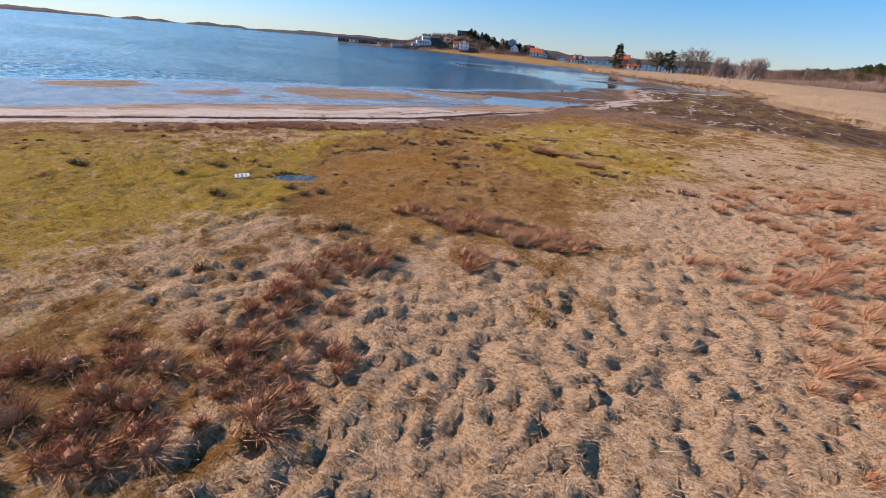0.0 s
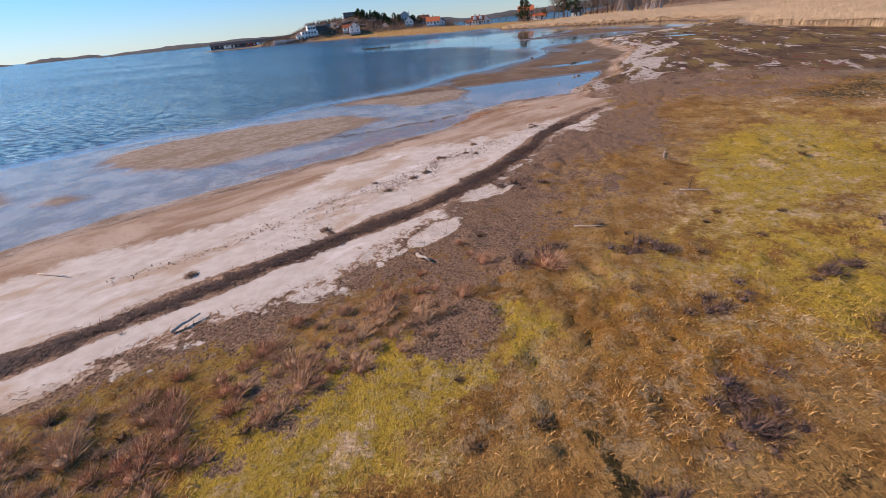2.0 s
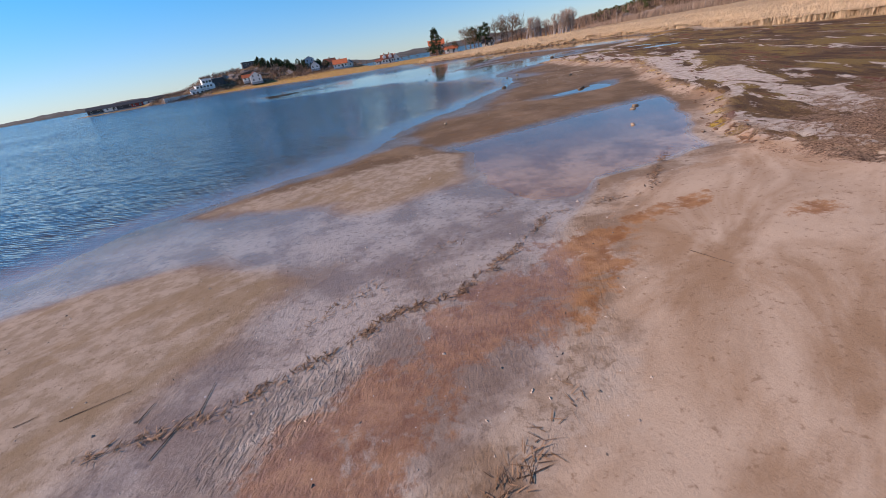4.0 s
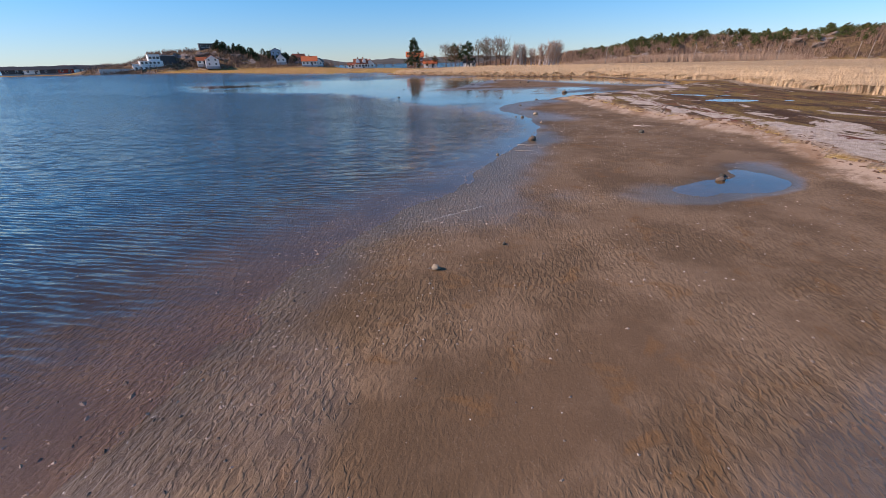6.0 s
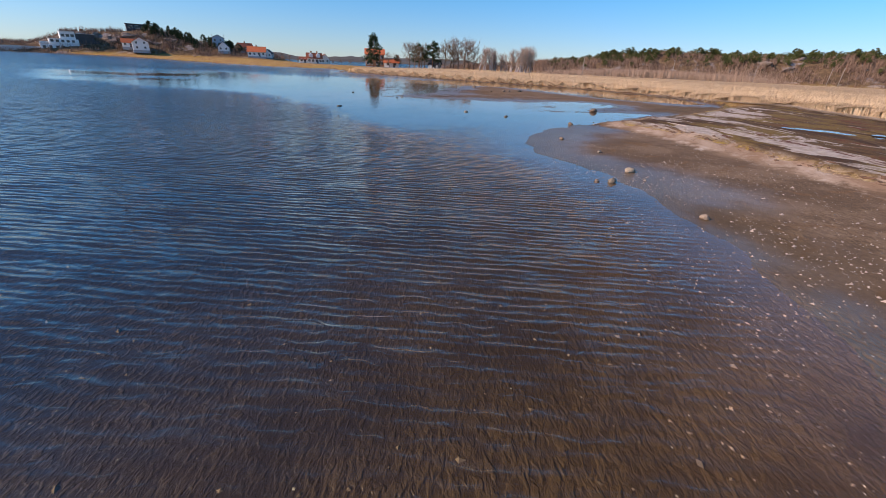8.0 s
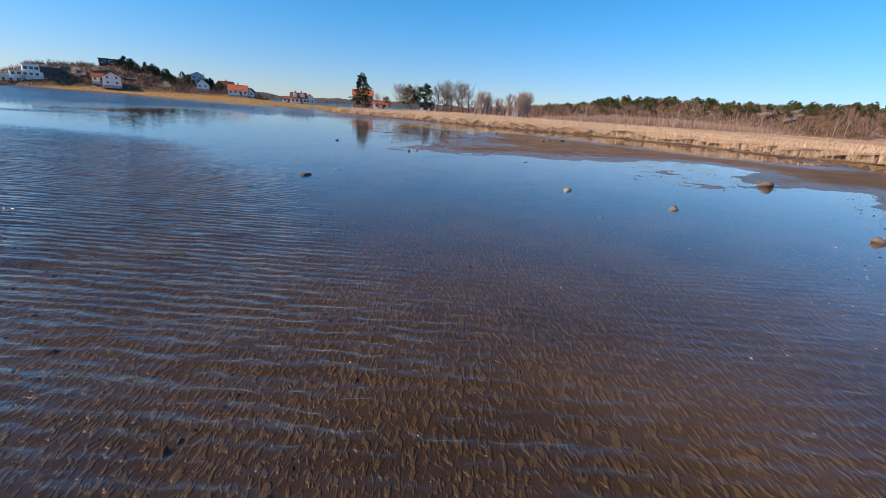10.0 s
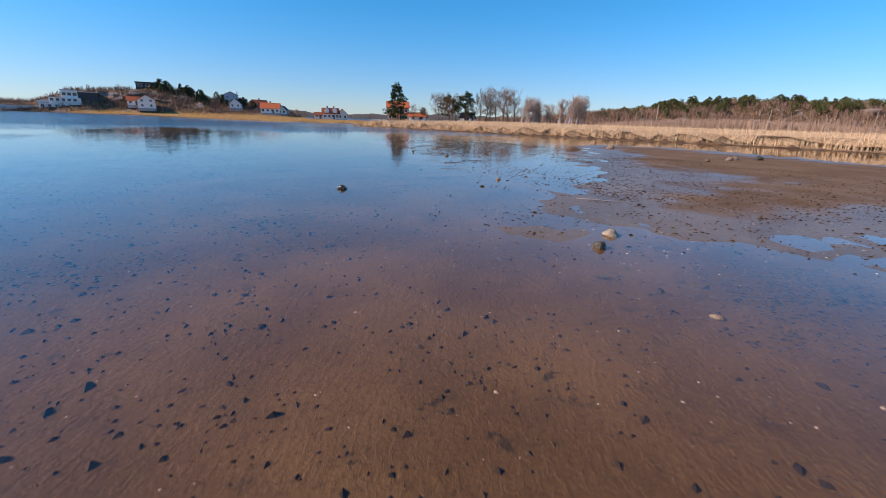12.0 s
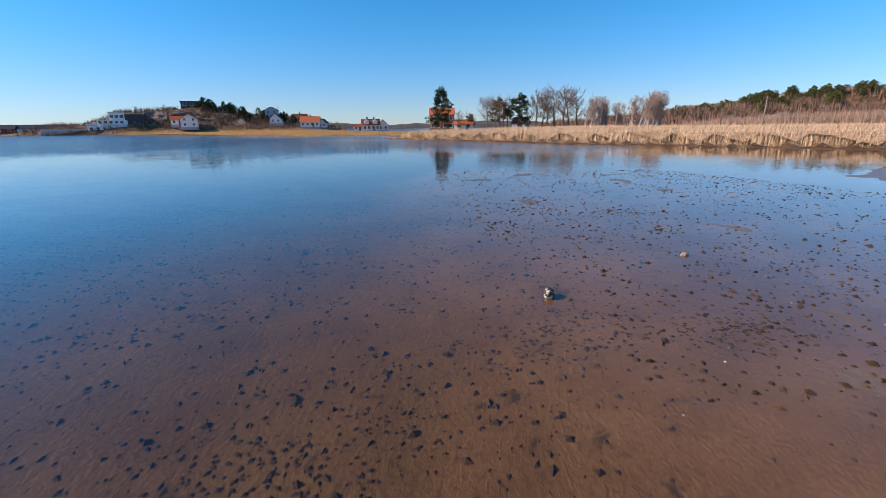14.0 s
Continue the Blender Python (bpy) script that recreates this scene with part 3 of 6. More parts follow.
def water_material(name, open_sea):
    w = Mat(name)
    t = w.t
    q = w.pos()
    wind = w.turned(q, -57)
    r1 = w.wave(1.5, 9.0, 2.0, w.scaled(wind, (1.0, 0.5, 1.0)))
    r2 = w.noise(3.2, 4, w.scaled(wind, (1.0, 0.45, 1.0)))
    r3 = w.noise(0.8, 3, w.scaled(wind, (1.0, 0.5, 1.0)))
    hh = w.math("ADD", w.math("MULTIPLY", w.ramp(r1, 0.2, 1.0), 0.16), w.math("ADD", w.math("MULTIPLY", r2, 0.36), w.math("MULTIPLY", r3, 0.8)))
    if open_sea:
        calm = w.attr("calm")
        gust = w.math("MULTIPLY", w.ramp(w.noise(0.03, 3, w.scaled(wind, (1.0, 0.4, 1.0)), dist=0.4), 0.35, 0.6, 0.55, 1.0), calm)
        hh = w.math("MULTIPLY", w.math("MULTIPLY", hh, gust), 0.5)
        nrm = w.bump(hh, 1.0, 0.16)
        tilt = w.node("ShaderNodeTexNoise", Vector=w.scaled(wind, (1.0, 0.4, 1.0)), Scale=1.9, Detail=5.0, Roughness=0.62)
        off = t.nodes.new("ShaderNodeVectorMath")
        off.operation = "SUBTRACT"
        t.links.new(tilt.outputs["Color"], off.inputs[0])
        off.inputs[1].default_value = (0.515, 0.58, 0.5)  # added lean to the south, so the wavelets mirror higher, bluer sky
        c1 = w.math("SUBTRACT", w.wave(1.35, 5.0, 1.6, w.scaled(wind, (1.0, 0.4, 1.0))), 0.5)
        c2 = w.math("SUBTRACT", w.wave(0.55, 6.0, 0.9, w.scaled(wind, (1.0, 0.35, 1.0))), 0.5)
        crest = w.math("ADD", w.math("MULTIPLY", c1, 0.62), w.math("MULTIPLY", w.math("MULTIPLY", c2, gust), 0.24))
        lay = w.node("ShaderNodeCombineXYZ", X=w.math("MULTIPLY", crest, 0.545), Y=w.math("MULTIPLY", crest, 0.839))
        both = t.nodes.new("ShaderNodeVectorMath")
        both.operation = "ADD"
        t.links.new(off.outputs[0], both.inputs[0])
        t.links.new(lay.outputs[0], both.inputs[1])
        off = both
        amp = t.nodes.new("ShaderNodeVectorMath")
        amp.operation = "SCALE"
        t.links.new(w.scaled(off.outputs[0], (1.0, 1.0, 0.0)), amp.inputs[0])
        t.links.new(w.math("MULTIPLY", gust, 1.15), amp.inputs["Scale"])
        add = t.nodes.new("ShaderNodeVectorMath")
        add.operation = "ADD"
        t.links.new(nrm, add.inputs[0])
        t.links.new(amp.outputs[0], add.inputs[1])
        unit = t.nodes.new("ShaderNodeVectorMath")
        unit.operation = "NORMALIZE"
        t.links.new(add.outputs[0], unit.inputs[0])
        nrm = unit.outputs[0]
        gr = w.ramp(gust, 0.0, 0.95, 0.008, 0.13)
    else:
        nrm = w.bump(hh, 0.3, 0.01)
        gr = 0.02
    fres = w.node("ShaderNodeFresnel", IOR=1.47, Normal=nrm)
    gl = w.node("ShaderNodeBsdfGlossy", Roughness=gr, Normal=nrm)
    gl.inputs["Color"].default_value = (1, 1, 1, 1)
    tr = w.node("ShaderNodeBsdfTransparent")
    tr.inputs["Color"].default_value = (0.75, 0.79, 0.68, 1)
    if open_sea:
        w.put(tr.inputs["Color"], w.mix(w.ramp(w.attr("depth"), 0.0, 0.14), (1.0, 1.0, 1.0), (0.56, 0.57, 0.42)))
    mx = w.node("ShaderNodeMixShader", Fac=fres.outputs[0])
    t.links.new(tr.outputs[0], mx.inputs[1])
    t.links.new(gl.outputs[0], mx.inputs[2])
    t.links.new(mx.outputs[0], t.nodes["Material Output"].inputs["Surface"])
    return w.m


SEA = water_material("sea_water", True)
POOL = water_material("pool_water", False)

# ---- ground ----


def spaced(stops):
    """Coordinates from stops (start, step): the step glides towards the next one."""
    out = []
    for (a, s0), (b, s1) in zip(stops[:-1], stops[1:]):
        x, d = a, s0
        while x < b - 0.4 * d:
            out.append(x)
            u = (x - a) / (b - a)
            d = s0 * (s1 / s0) ** u
            x += d
    out.append(stops[-1][0])
    return np.array(out)


gx = spaced([(-5000, 700), (-400, 60), (-60, 1.2), (-27, 0.4), (-22, 0.14), (-18, 0.12), (20, 0.12), (26, 0.16), (34, 0.4), (50, 0.5), (90, 1.3), (170, 2.2), (360, 4.5), (700, 60), (5000, 700)])
gy = spaced([(-3000, 700), (-400, 80), (-40, 4), (-2, 0.3), (0.6, 0.12), (36, 0.12), (44, 0.18), (54, 0.3), (108, 0.36), (168, 0.4), (230, 2.2), (330, 3.5), (480, 4), (800, 40), (5000, 700)])
X, Y = np.meshgrid(gx, gy)
x, y = X.ravel(), Y.ravel()
z, A = terrain(x, y)
s1, s2, s3 = A["s1"], A["s2"], A["s3"]
LOOK.update(x=gx, y=gy, maps={"z": z.reshape(X.shape), **{key: val.reshape(X.shape) for key, val in A.items()}})
nx, ny = len(gx), len(gy)
ii = (np.arange(ny - 1)[:, None] * nx + np.arange(nx - 1)[None, :]).ravel()
quads = np.stack([ii, ii + 1, ii + nx + 1, ii + nx], -1)
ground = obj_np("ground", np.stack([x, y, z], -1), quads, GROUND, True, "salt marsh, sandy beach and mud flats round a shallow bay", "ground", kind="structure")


WRACK = [(-60, 8), (-34, 22.8), (-17.6, 31.2), (-13.5, 33.4), (-8.3, 36.3), (-4.6, 38.2), (-2.1, 40.2), (0.8, 43.0), (2.8, 45.8), (5, 47.6), (7.2, 49.4)]


def cover(x, y):
    """How green, how strawy and how full of drift the marsh is."""
    s1 = terrain(x, y)[1]["s1"]
    nA, nB = grid_noise(x, y, 9, 101, 4), grid_noise(x, y, 3, 111, 3)
    q = lambda *e: blob(x, y, *e)
    green = np.clip(0.3 + 0.45 * nA + 0.5 * q(-15, 15, 7, 8, -20) + 0.5 * q(9, 28, 7, 4, 20) + 0.4 * q(-7, 17, 3, 4, 20) + 0.4 * q(1, 32, 4, 2.5, 20) - 0.6 * q(-3.5, 22, 3, 8, -12) - 0.9 * q(2.5, 40.5, 10, 4, 40) + 0.7 * q(7.5, 37.5, 4, 2.4, 30) + 0.5 * q(-6, 30.5, 3, 1.2, 25) - 0.8 * q(10, 4, 13, 7), 0, 1)
    straw = np.clip(0.2 + 0.35 * nB + 0.9 * q(9, 3, 10.5, 7.5) + 0.8 * q(14, 13, 7, 9) + 0.3 * q(-9, 26, 6, 3, 25) + 0.4 * q(28, 22, 12, 18) + 0.3 * q(-4, 11, 6, 4) - 1.0 * q(-2.5, 22, 5.5, 6.5, -12), 0, 1)
    near = smooth01((62 - y) / 8)
    band = seg_dist(x, y, WRACK) + nB * 0.45
    line = smooth01((0.75 - band) / 0.4) * near
    edge = np.exp(-((s1 - 0.2 + nB * 0.9) / 0.9) ** 2) * near
    drift = np.clip(1.3 * line + 0.7 * edge + (0.42 + 0.6 * nB) * q(2.2, 40.2, 9, 3.4, 42) * smooth01(s1) + 0.7 * q(18, 52, 7, 6) * smooth01(s1) + 0.8 * q(-4.8, 31.2, 0.8, 0.9, 10) + 0.55 * np.exp(-((s1 - 2.4 + nB) / 1.3) ** 2) * near * smooth01(0.3 + nA * 2), 0, 1)
    strew = np.exp(-((s1 + 2.6 + nB) / 0.8) ** 2) * smooth01((nA + 0.15) * 3) * (y < 58)
    return green, straw, drift, strew


nA = grid_noise(x, y, 9, 101, 4)
marsh_w = smooth01(s1 / 0.8 + 0.3)
reed_s = signed(x, y, REEDS)
torn = smooth01((y + 0.35 * x - 56 + nA * 5) / 4) * smooth01((118 - y) / 4) * marsh_w * (reed_s < 0)
W = {}
W["green"], W["straw"], W["wrack"], _ = cover(x, y)
BOG1 = [(-8.5, 18.0), (-8.0, 18.9), (-6.7, 20.6), (-6.8, 23.2), (-4.4, 25.6), (-3.5, 27.2), (-3.4, 28.4)]
BOG2 = [(0.9, 19.2), (0.4, 20.5), (0.1, 22.6), (0.1, 24.9), (-0.8, 26.9), (-1.3, 28.1)]
BOG3 = [(4.0, 29.0), (5.6, 28.1), (7.2, 28.6), (8.6, 29.0), (10.9, 27.5)]
W["boggy"] = np.clip(0.62 - seg_dist(x, y, BOG1) / 1.1, 0, 1) + np.clip(0.5 - seg_dist(x, y, BOG2) / 1.4, 0, 1) + np.clip(0.75 - seg_dist(x, y, BOG3) / 0.8, 0, 1) + 0.6 * blob(x, y, -6.9, 18.8, 0.9, 0.6, 28) + 0.62 * blob(x, y, 20.5, 47, 4.2, 6.5, -20)
W["boggy"] = np.clip(W["boggy"], 0, 1)
W["line"] = np.clip(1.15 - (seg_dist(x, y, WRACK) + grid_noise(x, y, 1.6, 951, 4) * 0.6) / 0.62, 0, 1) * smooth01((62 - y) / 8)
W["rusty"] = np.clip(blob(x, y, -3.2, 20.5, 2.6, 4.2, -8) + 0.8 * blob(x, y, -0.5, 30.2, 2.2, 1.6, 20) + 0.5 * blob(x, y, -9, 19.5, 3.5, 1.0, 15) + 0.6 * blob(x, y, 6.5, 27, 4, 1.6), 0, 1)
POCKET = blob(x, y, -2.3, 38.5, 0.9, 0.4, 20) + blob(x, y, -4.6, 35.9, 0.8, 0.35, 40)
W["up"] = np.clip(s1, -4, 8) - 4 * POCKET
W["wrack"] = W["wrack"] * np.clip(1 - 1.5 * POCKET, 0, 1)
W["shore"] = np.clip(s2, -4, 4)
W["north"] = smooth01((y - 107) / 5)
W["silt"] = smooth01((y - 115) / 7)
W["torn"] = torn
W["bleached"] = smooth01((s1 + 8.6 + 1.2 * nA) / 2.2) * np.maximum(smooth01((48.0 + 2 * nA + 0.4 * np.maximum(x, 0) - y) / 4), 0.25 * smooth01((y - 74) / 8))
W["pale"] = smooth01((66 - y + 2 * nA) / 6)
W["orange"] = np.clip(blob(x, y, -4.4, 51.8, 4.5, 1.0, 32) + 0.9 * blob(x, y, 0.5, 53.4, 2.6, 0.9, 30) + 0.8 * blob(x, y, 4.2, 54.3, 1.2, 0.4, 0) + 0.8 * blob(x, y, 5.6, 52, 0.9, 0.4) + 0.7 * blob(x, y, -9.5, 48.6, 4, 0.7, 26) + 0.9 * blob(x, y, 11, 57, 1.6, 0.7, 30), 0, 1)
W["bar"] = A["bar"] * smooth01((z - 0.012) / 0.03) * smooth01((69 - y) / 4)
W["bed"] = np.maximum(smooth01((0.05 - z) / 0.07), 0.4 * smooth01((y - 104) / 10) * (s1 < 0)) * (1 - 0.96 * smooth01((76 - y) / 9) * (s3 > -3))
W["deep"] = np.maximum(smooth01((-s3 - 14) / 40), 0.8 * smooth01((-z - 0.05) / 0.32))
dry_ = smooth01(s2 / 1.6 - 0.1) * (1 - W["north"])
W["ripple"] = smooth01((0.12 - z) / 0.06) * (1 - 0.85 * smooth01((y - 117) / 6)) * (1 - dry_) * (1 - 0.6 * W["bar"]) * (1 - 0.72 * smooth01((69 - y) / 6) * (1 - blob(x, y, -6.0, 52.5, 1.4, 0.6, 30)))
W["scales"] = smooth01((y - 84 + 3 * nA) / 14) * smooth01((-z + 0.01) / 0.03)
W["wetness"] = np.clip(smooth01((0.075 - z) / 0.06) * (s2 < 0.8) * (1 + 0.4 * smooth01((0.03 - z) / 0.02) * smooth01((70 - y) / 4)), 0, 1.6) * (1 - 0.6 * A["bar"]) * (1 - 0.5 * smooth01((y - 110) / 8) * smooth01((z - 0.012) / 0.02))
W["rock"] = A["rock"]
W["straw_bed"] = smooth01(reed_s / 0.8 + 0.4) * (1 - A["rock"])
for name_, val in W.items():
    ground.data.attributes.new(name_, "FLOAT", "POINT").data.foreach_set("value", val.astype(np.float32))

# ---- sea ----
sx = spaced([(-5000, 500), (-300, 40), (-160, 5), (-40, 1.5), (-24, 0.7), (56, 0.7), (90, 2), (300, 40), (5000, 500)])
sy = spaced([(-3000, 500), (-60, 20), (20, 2), (46, 0.7), (160, 0.7), (220, 2), (330, 8), (600, 30), (5000, 500)])
SX, SY = np.meshgrid(sx, sy)
ux, uy = SX.ravel(), SY.ravel()
ii = (np.arange(len(sy) - 1)[:, None] * len(sx) + np.arange(len(sx) - 1)[None, :]).ravel()
sea = obj_np("water", np.stack([ux, uy, np.zeros_like(ux)], -1), np.stack([ii, ii + 1, ii + len(sx) + 1, ii + len(sx)], -1), SEA, True, "calm blue sea water, ruffled further out, over shallow sand", "water", kind="structure")
us = terrain(ux, uy)[1]["s3"]
wobble = grid_noise(ux, uy, 26, 811, 3) * 9
lee = smooth01((ux - 14 + (uy - 112) * 0.45 + wobble) / 9) * smooth01((uy - 100 + wobble * 0.6) / 14) * smooth01((222 - uy + wobble * 3) / 40)
lee = lee * (1 - 0.75 * smooth01((uy - 138 - 0.5 * ux + 12) / 14) * smooth01((14 - ux) / 12) * smooth01(grid_noise(ux * 0.45, uy, 16, 821, 2) * 3.0 + 0.3))
calm = np.clip(0.35 * smooth01((-us - 0.5) / 24) + 0.65 * smooth01((-us + 0.3) / 5), 0.0, 1) * (1 - 0.985 * lee) + 0.012
sea.data.attributes.new("calm", "FLOAT", "POINT").data.foreach_set("value", calm.astype(np.float32))
sea.data.attributes.new("depth", "FLOAT", "POINT").data.foreach_set("value", np.clip(-ground_z(ux, uy), 0, 1).astype(np.float32))
sea.visible_shadow = False

for cx, cy, a, b, deg, lv in POOLS:
    th = np.linspace(0, 2 * np.pi, 40, endpoint=False)
    rr = 2.0
    c, s = math.cos(radians(deg)), math.sin(radians(deg))
    u, w = a * rr * np.cos(th), b * rr * np.sin(th)
    v = np.stack([cx + u * c - w * s, cy + u * s + w * c, np.full(40, lv)], -1)
    v = np.vstack([v, [[cx, cy, lv]]])
    f = np.stack([np.arange(40), (np.arange(40) + 1) % 40, np.full(40, 40)], -1)
    o = obj_np("pool_water", v, f, POOL, False, "still dark pool of water in the marsh", "pool", "pools in the marsh", "structure")
    o.visible_shadow = False


# ---- far shores ----
FAR = plain("far_shore", (0.085, 0.075, 0.06), 0.95, 0.45, 0.03)


def island(label, az0, az1, rng_m, height, depth, seed, name="island"):
    n, m = 90, 9
    az = np.radians(np.linspace(az0, az1, n))
    u = np.linspace(0, 1, n)
    env = np.clip(np.sin(np.pi * u), 0, 1) ** 0.45
    top = height * env * (0.68 + 0.42 * grid_noise(u * 40, u * 0, 7, seed, 4))
    rows = []
    for j in range(m):
        t = j / (m - 1)
        prof = math.sin(math.pi * t) ** 0.7
        r = rng_m + depth * (t - 0.3)
        zz = top * prof * (1 + 0.15 * grid_noise(u * 60, u * 0 + j * 3.1, 2, seed + 3, 2)) - 0.3
        rows.append(np.stack([np.sin(az) * r, np.cos(az) * r, zz], -1))
    v = np.vstack(rows)
    i = (np.arange(m - 1)[:, None] * n + np.arange(n - 1)[None, :]).ravel()
    return obj_np(name, v, np.stack([i, i + 1, i + n + 1, i + n], -1), FAR, False, label, "island", "far islands", "structure")


island("low rocky island far over the water", -50, -39.0, 2500, 19, 260, 3)
island("small rocky island far over the water", -38.6, -33.6, 2500, 17, 220, 5)
island("dark wooded island far over the water", -32.8, -26.8, 2300, 18, 240, 8)
island("far wooded shore with a village", -27.5, -6.0, 1500, 15, 300, 12)
island("far wooded hills beyond the inlet", 12, 36, 1050, 17, 260, 15)
island("far low hills beyond the inlet", -8, 16, 900, 12, 200, 19)

# ---- buildings ----
WHITE = plain("white_boards", (0.78, 0.77, 0.74), 0.6, 0.06, 1.5)
GREYW = plain("grey_render", (0.36, 0.37, 0.38), 0.7, 0.1, 0.8)
DARKW = plain("dark_boards", (0.06, 0.062, 0.066), 0.7, 0.2, 0.8)
BLUEW = plain("blue_grey_boards", (0.33, 0.40, 0.47), 0.7, 0.08, 0.8)
BROWNW = plain("brown_brick", (0.30, 0.15, 0.08), 0.8, 0.2, 1.2)
REDW = plain("red_boards", (0.30, 0.055, 0.035), 0.8, 0.15, 1.2)
TILE = plain("red_roof_tiles", (0.50, 0.135, 0.05), 0.75, 0.22, 2.0)
TILE2 = plain("brown_roof_tiles", (0.24, 0.075, 0.04), 0.8, 0.22, 2.0)
SLATE = plain("dark_roof", (0.05, 0.05, 0.055), 0.7, 0.2, 1.0)
PALE = plain("pale_concrete", (0.52, 0.50, 0.47), 0.8, 0.12, 0.6)
gm = Mat("window_glass", 0.08, 0.6)
GLASS = gm.done(gm.mix(gm.noise(0.8, 2), (0.02, 0.025, 0.03), (0.05, 0.06, 0.07)))


def window(parent, x, y, z, w, h, face, bars=True):
    """A window set on the wall that looks along face ('-y', '+y', '-x', '+x')."""
    def bx(a0, a1, z0, z1, d0, d1):
        if face[1] == "y":
            s = -1 if face[0] == "-" else 1
            ys = sorted((y + s * d0, y + s * d1))
            return (x + a0, x + a1, ys[0], ys[1], z + z0, z + z1)
        s = -1 if face[0] == "-" else 1
        xs = sorted((x + s * d0, x + s * d1))
        return (xs[0], xs[1], y + a0, y + a1, z + z0, z + z1)
    t = 0.09
    fr = [bx(-w / 2 - t, -w / 2, -t, h + t, 0.002, 0.07), bx(w / 2, w / 2 + t, -t, h + t, 0.002, 0.07), bx(-w / 2, w / 2, h, h + t, 0.002, 0.07), bx(-w / 2 - 0.05, w / 2 + 0.05, -t - 0.03, -0.002, 0.002, 0.1)]
    if bars:
        fr.append(bx(-0.03, 0.03, 0, h, 0.03, 0.06))
    o = part("window", boxes(*fr), WHITE, parent)
    part("pane", boxes(bx(-w / 2, w / 2, 0, h, 0.002, 0.03)), GLASS, o)
    return o


def gable_wall(w, d, eave, ridge):
    """A closed house body with gables at both x ends."""
    bm = bmesh.new()
    sec = [(-d / 2, 0), (d / 2, 0), (d / 2, eave), (0, ridge), (-d / 2, eave)]
    a = [bm.verts.new((-w / 2, q, zz)) for q, zz in sec]
    b = [bm.verts.new((w / 2, q, zz)) for q, zz in sec]
    bm.faces.new(a[::-1])
    bm.faces.new(b)
    for i in range(5):
        bm.faces.new((a[i], a[(i + 1) % 5], b[(i + 1) % 5], b[i]))
    bmesh.ops.recalc_face_normals(bm, faces=bm.faces)
    return bm


def gable_roof(w, d, eave, ridge, over=0.45, t=0.16):
    bm = bmesh.new()
    k_ = (ridge - eave) / (d / 2)
    for s in (-1, 1):
        q0, z0 = s * (d / 2 + over), eave - k_ * over
        vs = []
        for xx in (-w / 2 - over, w / 2 + over):
            for qq, zz in ((q0, z0), (0, ridge), (0, ridge + t), (q0, z0 + t)):
                vs.append(bm.verts.new((xx, qq, zz + 0.004)))
        for f in ((0, 1, 2, 3), (7, 6, 5, 4), (0, 4, 5, 1), (3, 2, 6, 7), (0, 3, 7, 4), (1, 5, 6, 2)):
            bm.faces.new([vs[i] for i in f])
    bmesh.ops.recalc_face_normals(bm, faces=bm.faces)
    return bm


def house(m, w, d, eave, ridge, wall_mat, roof_mat, label, wins=3, storeys=1, chimneys=1, gable_wins=True, name="house"):
    hs = thing(name, m, label, "house", "houses round the bay")
    part("wall", gable_wall(w, d, eave, ridge), wall_mat, hs)
    part("roof", gable_roof(w, d, eave, ridge), roof_mat, hs)
    for f, yy in (("-y", -d / 2), ("+y", d / 2)):
        for st in range(storeys):
            for i in range(wins):
                window(hs, -w / 2 + w * (i + 0.5) / wins, yy, 0.9 + st * 2.7, 1.15, 1.25, f)
    if gable_wins:
        for f, xx in (("-x", -w / 2), ("+x", w / 2)):
            for st in range(storeys + 1):
                zz = 0.9 + st * 2.7
                if zz + 1.5 < ridge - 0.6:
                    for q in ((-d / 4, d / 4) if st < storeys else (0,)):
                        window(hs, xx, q, zz, 1.0, 1.2, f)
    part("door", boxes((w * 0.12, w * 0.12 + 0.95, -d / 2 - 0.07, -d / 2 - 0.002, 0.0, 2.05)), DARKW, hs)
    part("foundation", boxes((-w / 2 - 0.08, w / 2 + 0.08, -d / 2 - 0.12, d / 2 + 0.08, -1.6, 0.0)), GREYW, hs)
    for i in range(chimneys):
        cx = (i - (chimneys - 1) / 2) * w * 0.4
        part("chimney", boxes((cx - 0.35, cx + 0.35, -0.35, 0.35, ridge - 0.6, ridge + 1.0), (cx - 0.42, cx + 0.42, -0.42, 0.42, ridge + 1.0, ridge + 1.12)), BROWNW, hs)
    return hs


def dormer(hs, x, d, eave, w=2.2):
    """A gabled dormer on the front slope."""
    z0 = eave + 0.35
    bm = gable_wall(w, d / 2 - 0.2, 1.5, 2.35)
    bmesh.ops.rotate(bm, verts=bm.verts, cent=(0, 0, 0), matrix=Matrix.Rotation(math.pi / 2, 3, "Z"))
    o = part("dormer", bm, WHITE, hs)
    o.matrix_basis = Matrix.Translation((x, -d / 4, z0)) @ Matrix.Diagonal((w / (d / 2 - 0.2), (d / 2 - 0.2) / w, 1, 1))
    return o


def on(x, y, dz=0.0, yaw=0.0):
    return pose(x, y, float(ground_z(x, y)[0]) + dz, 0, 0, yaw)


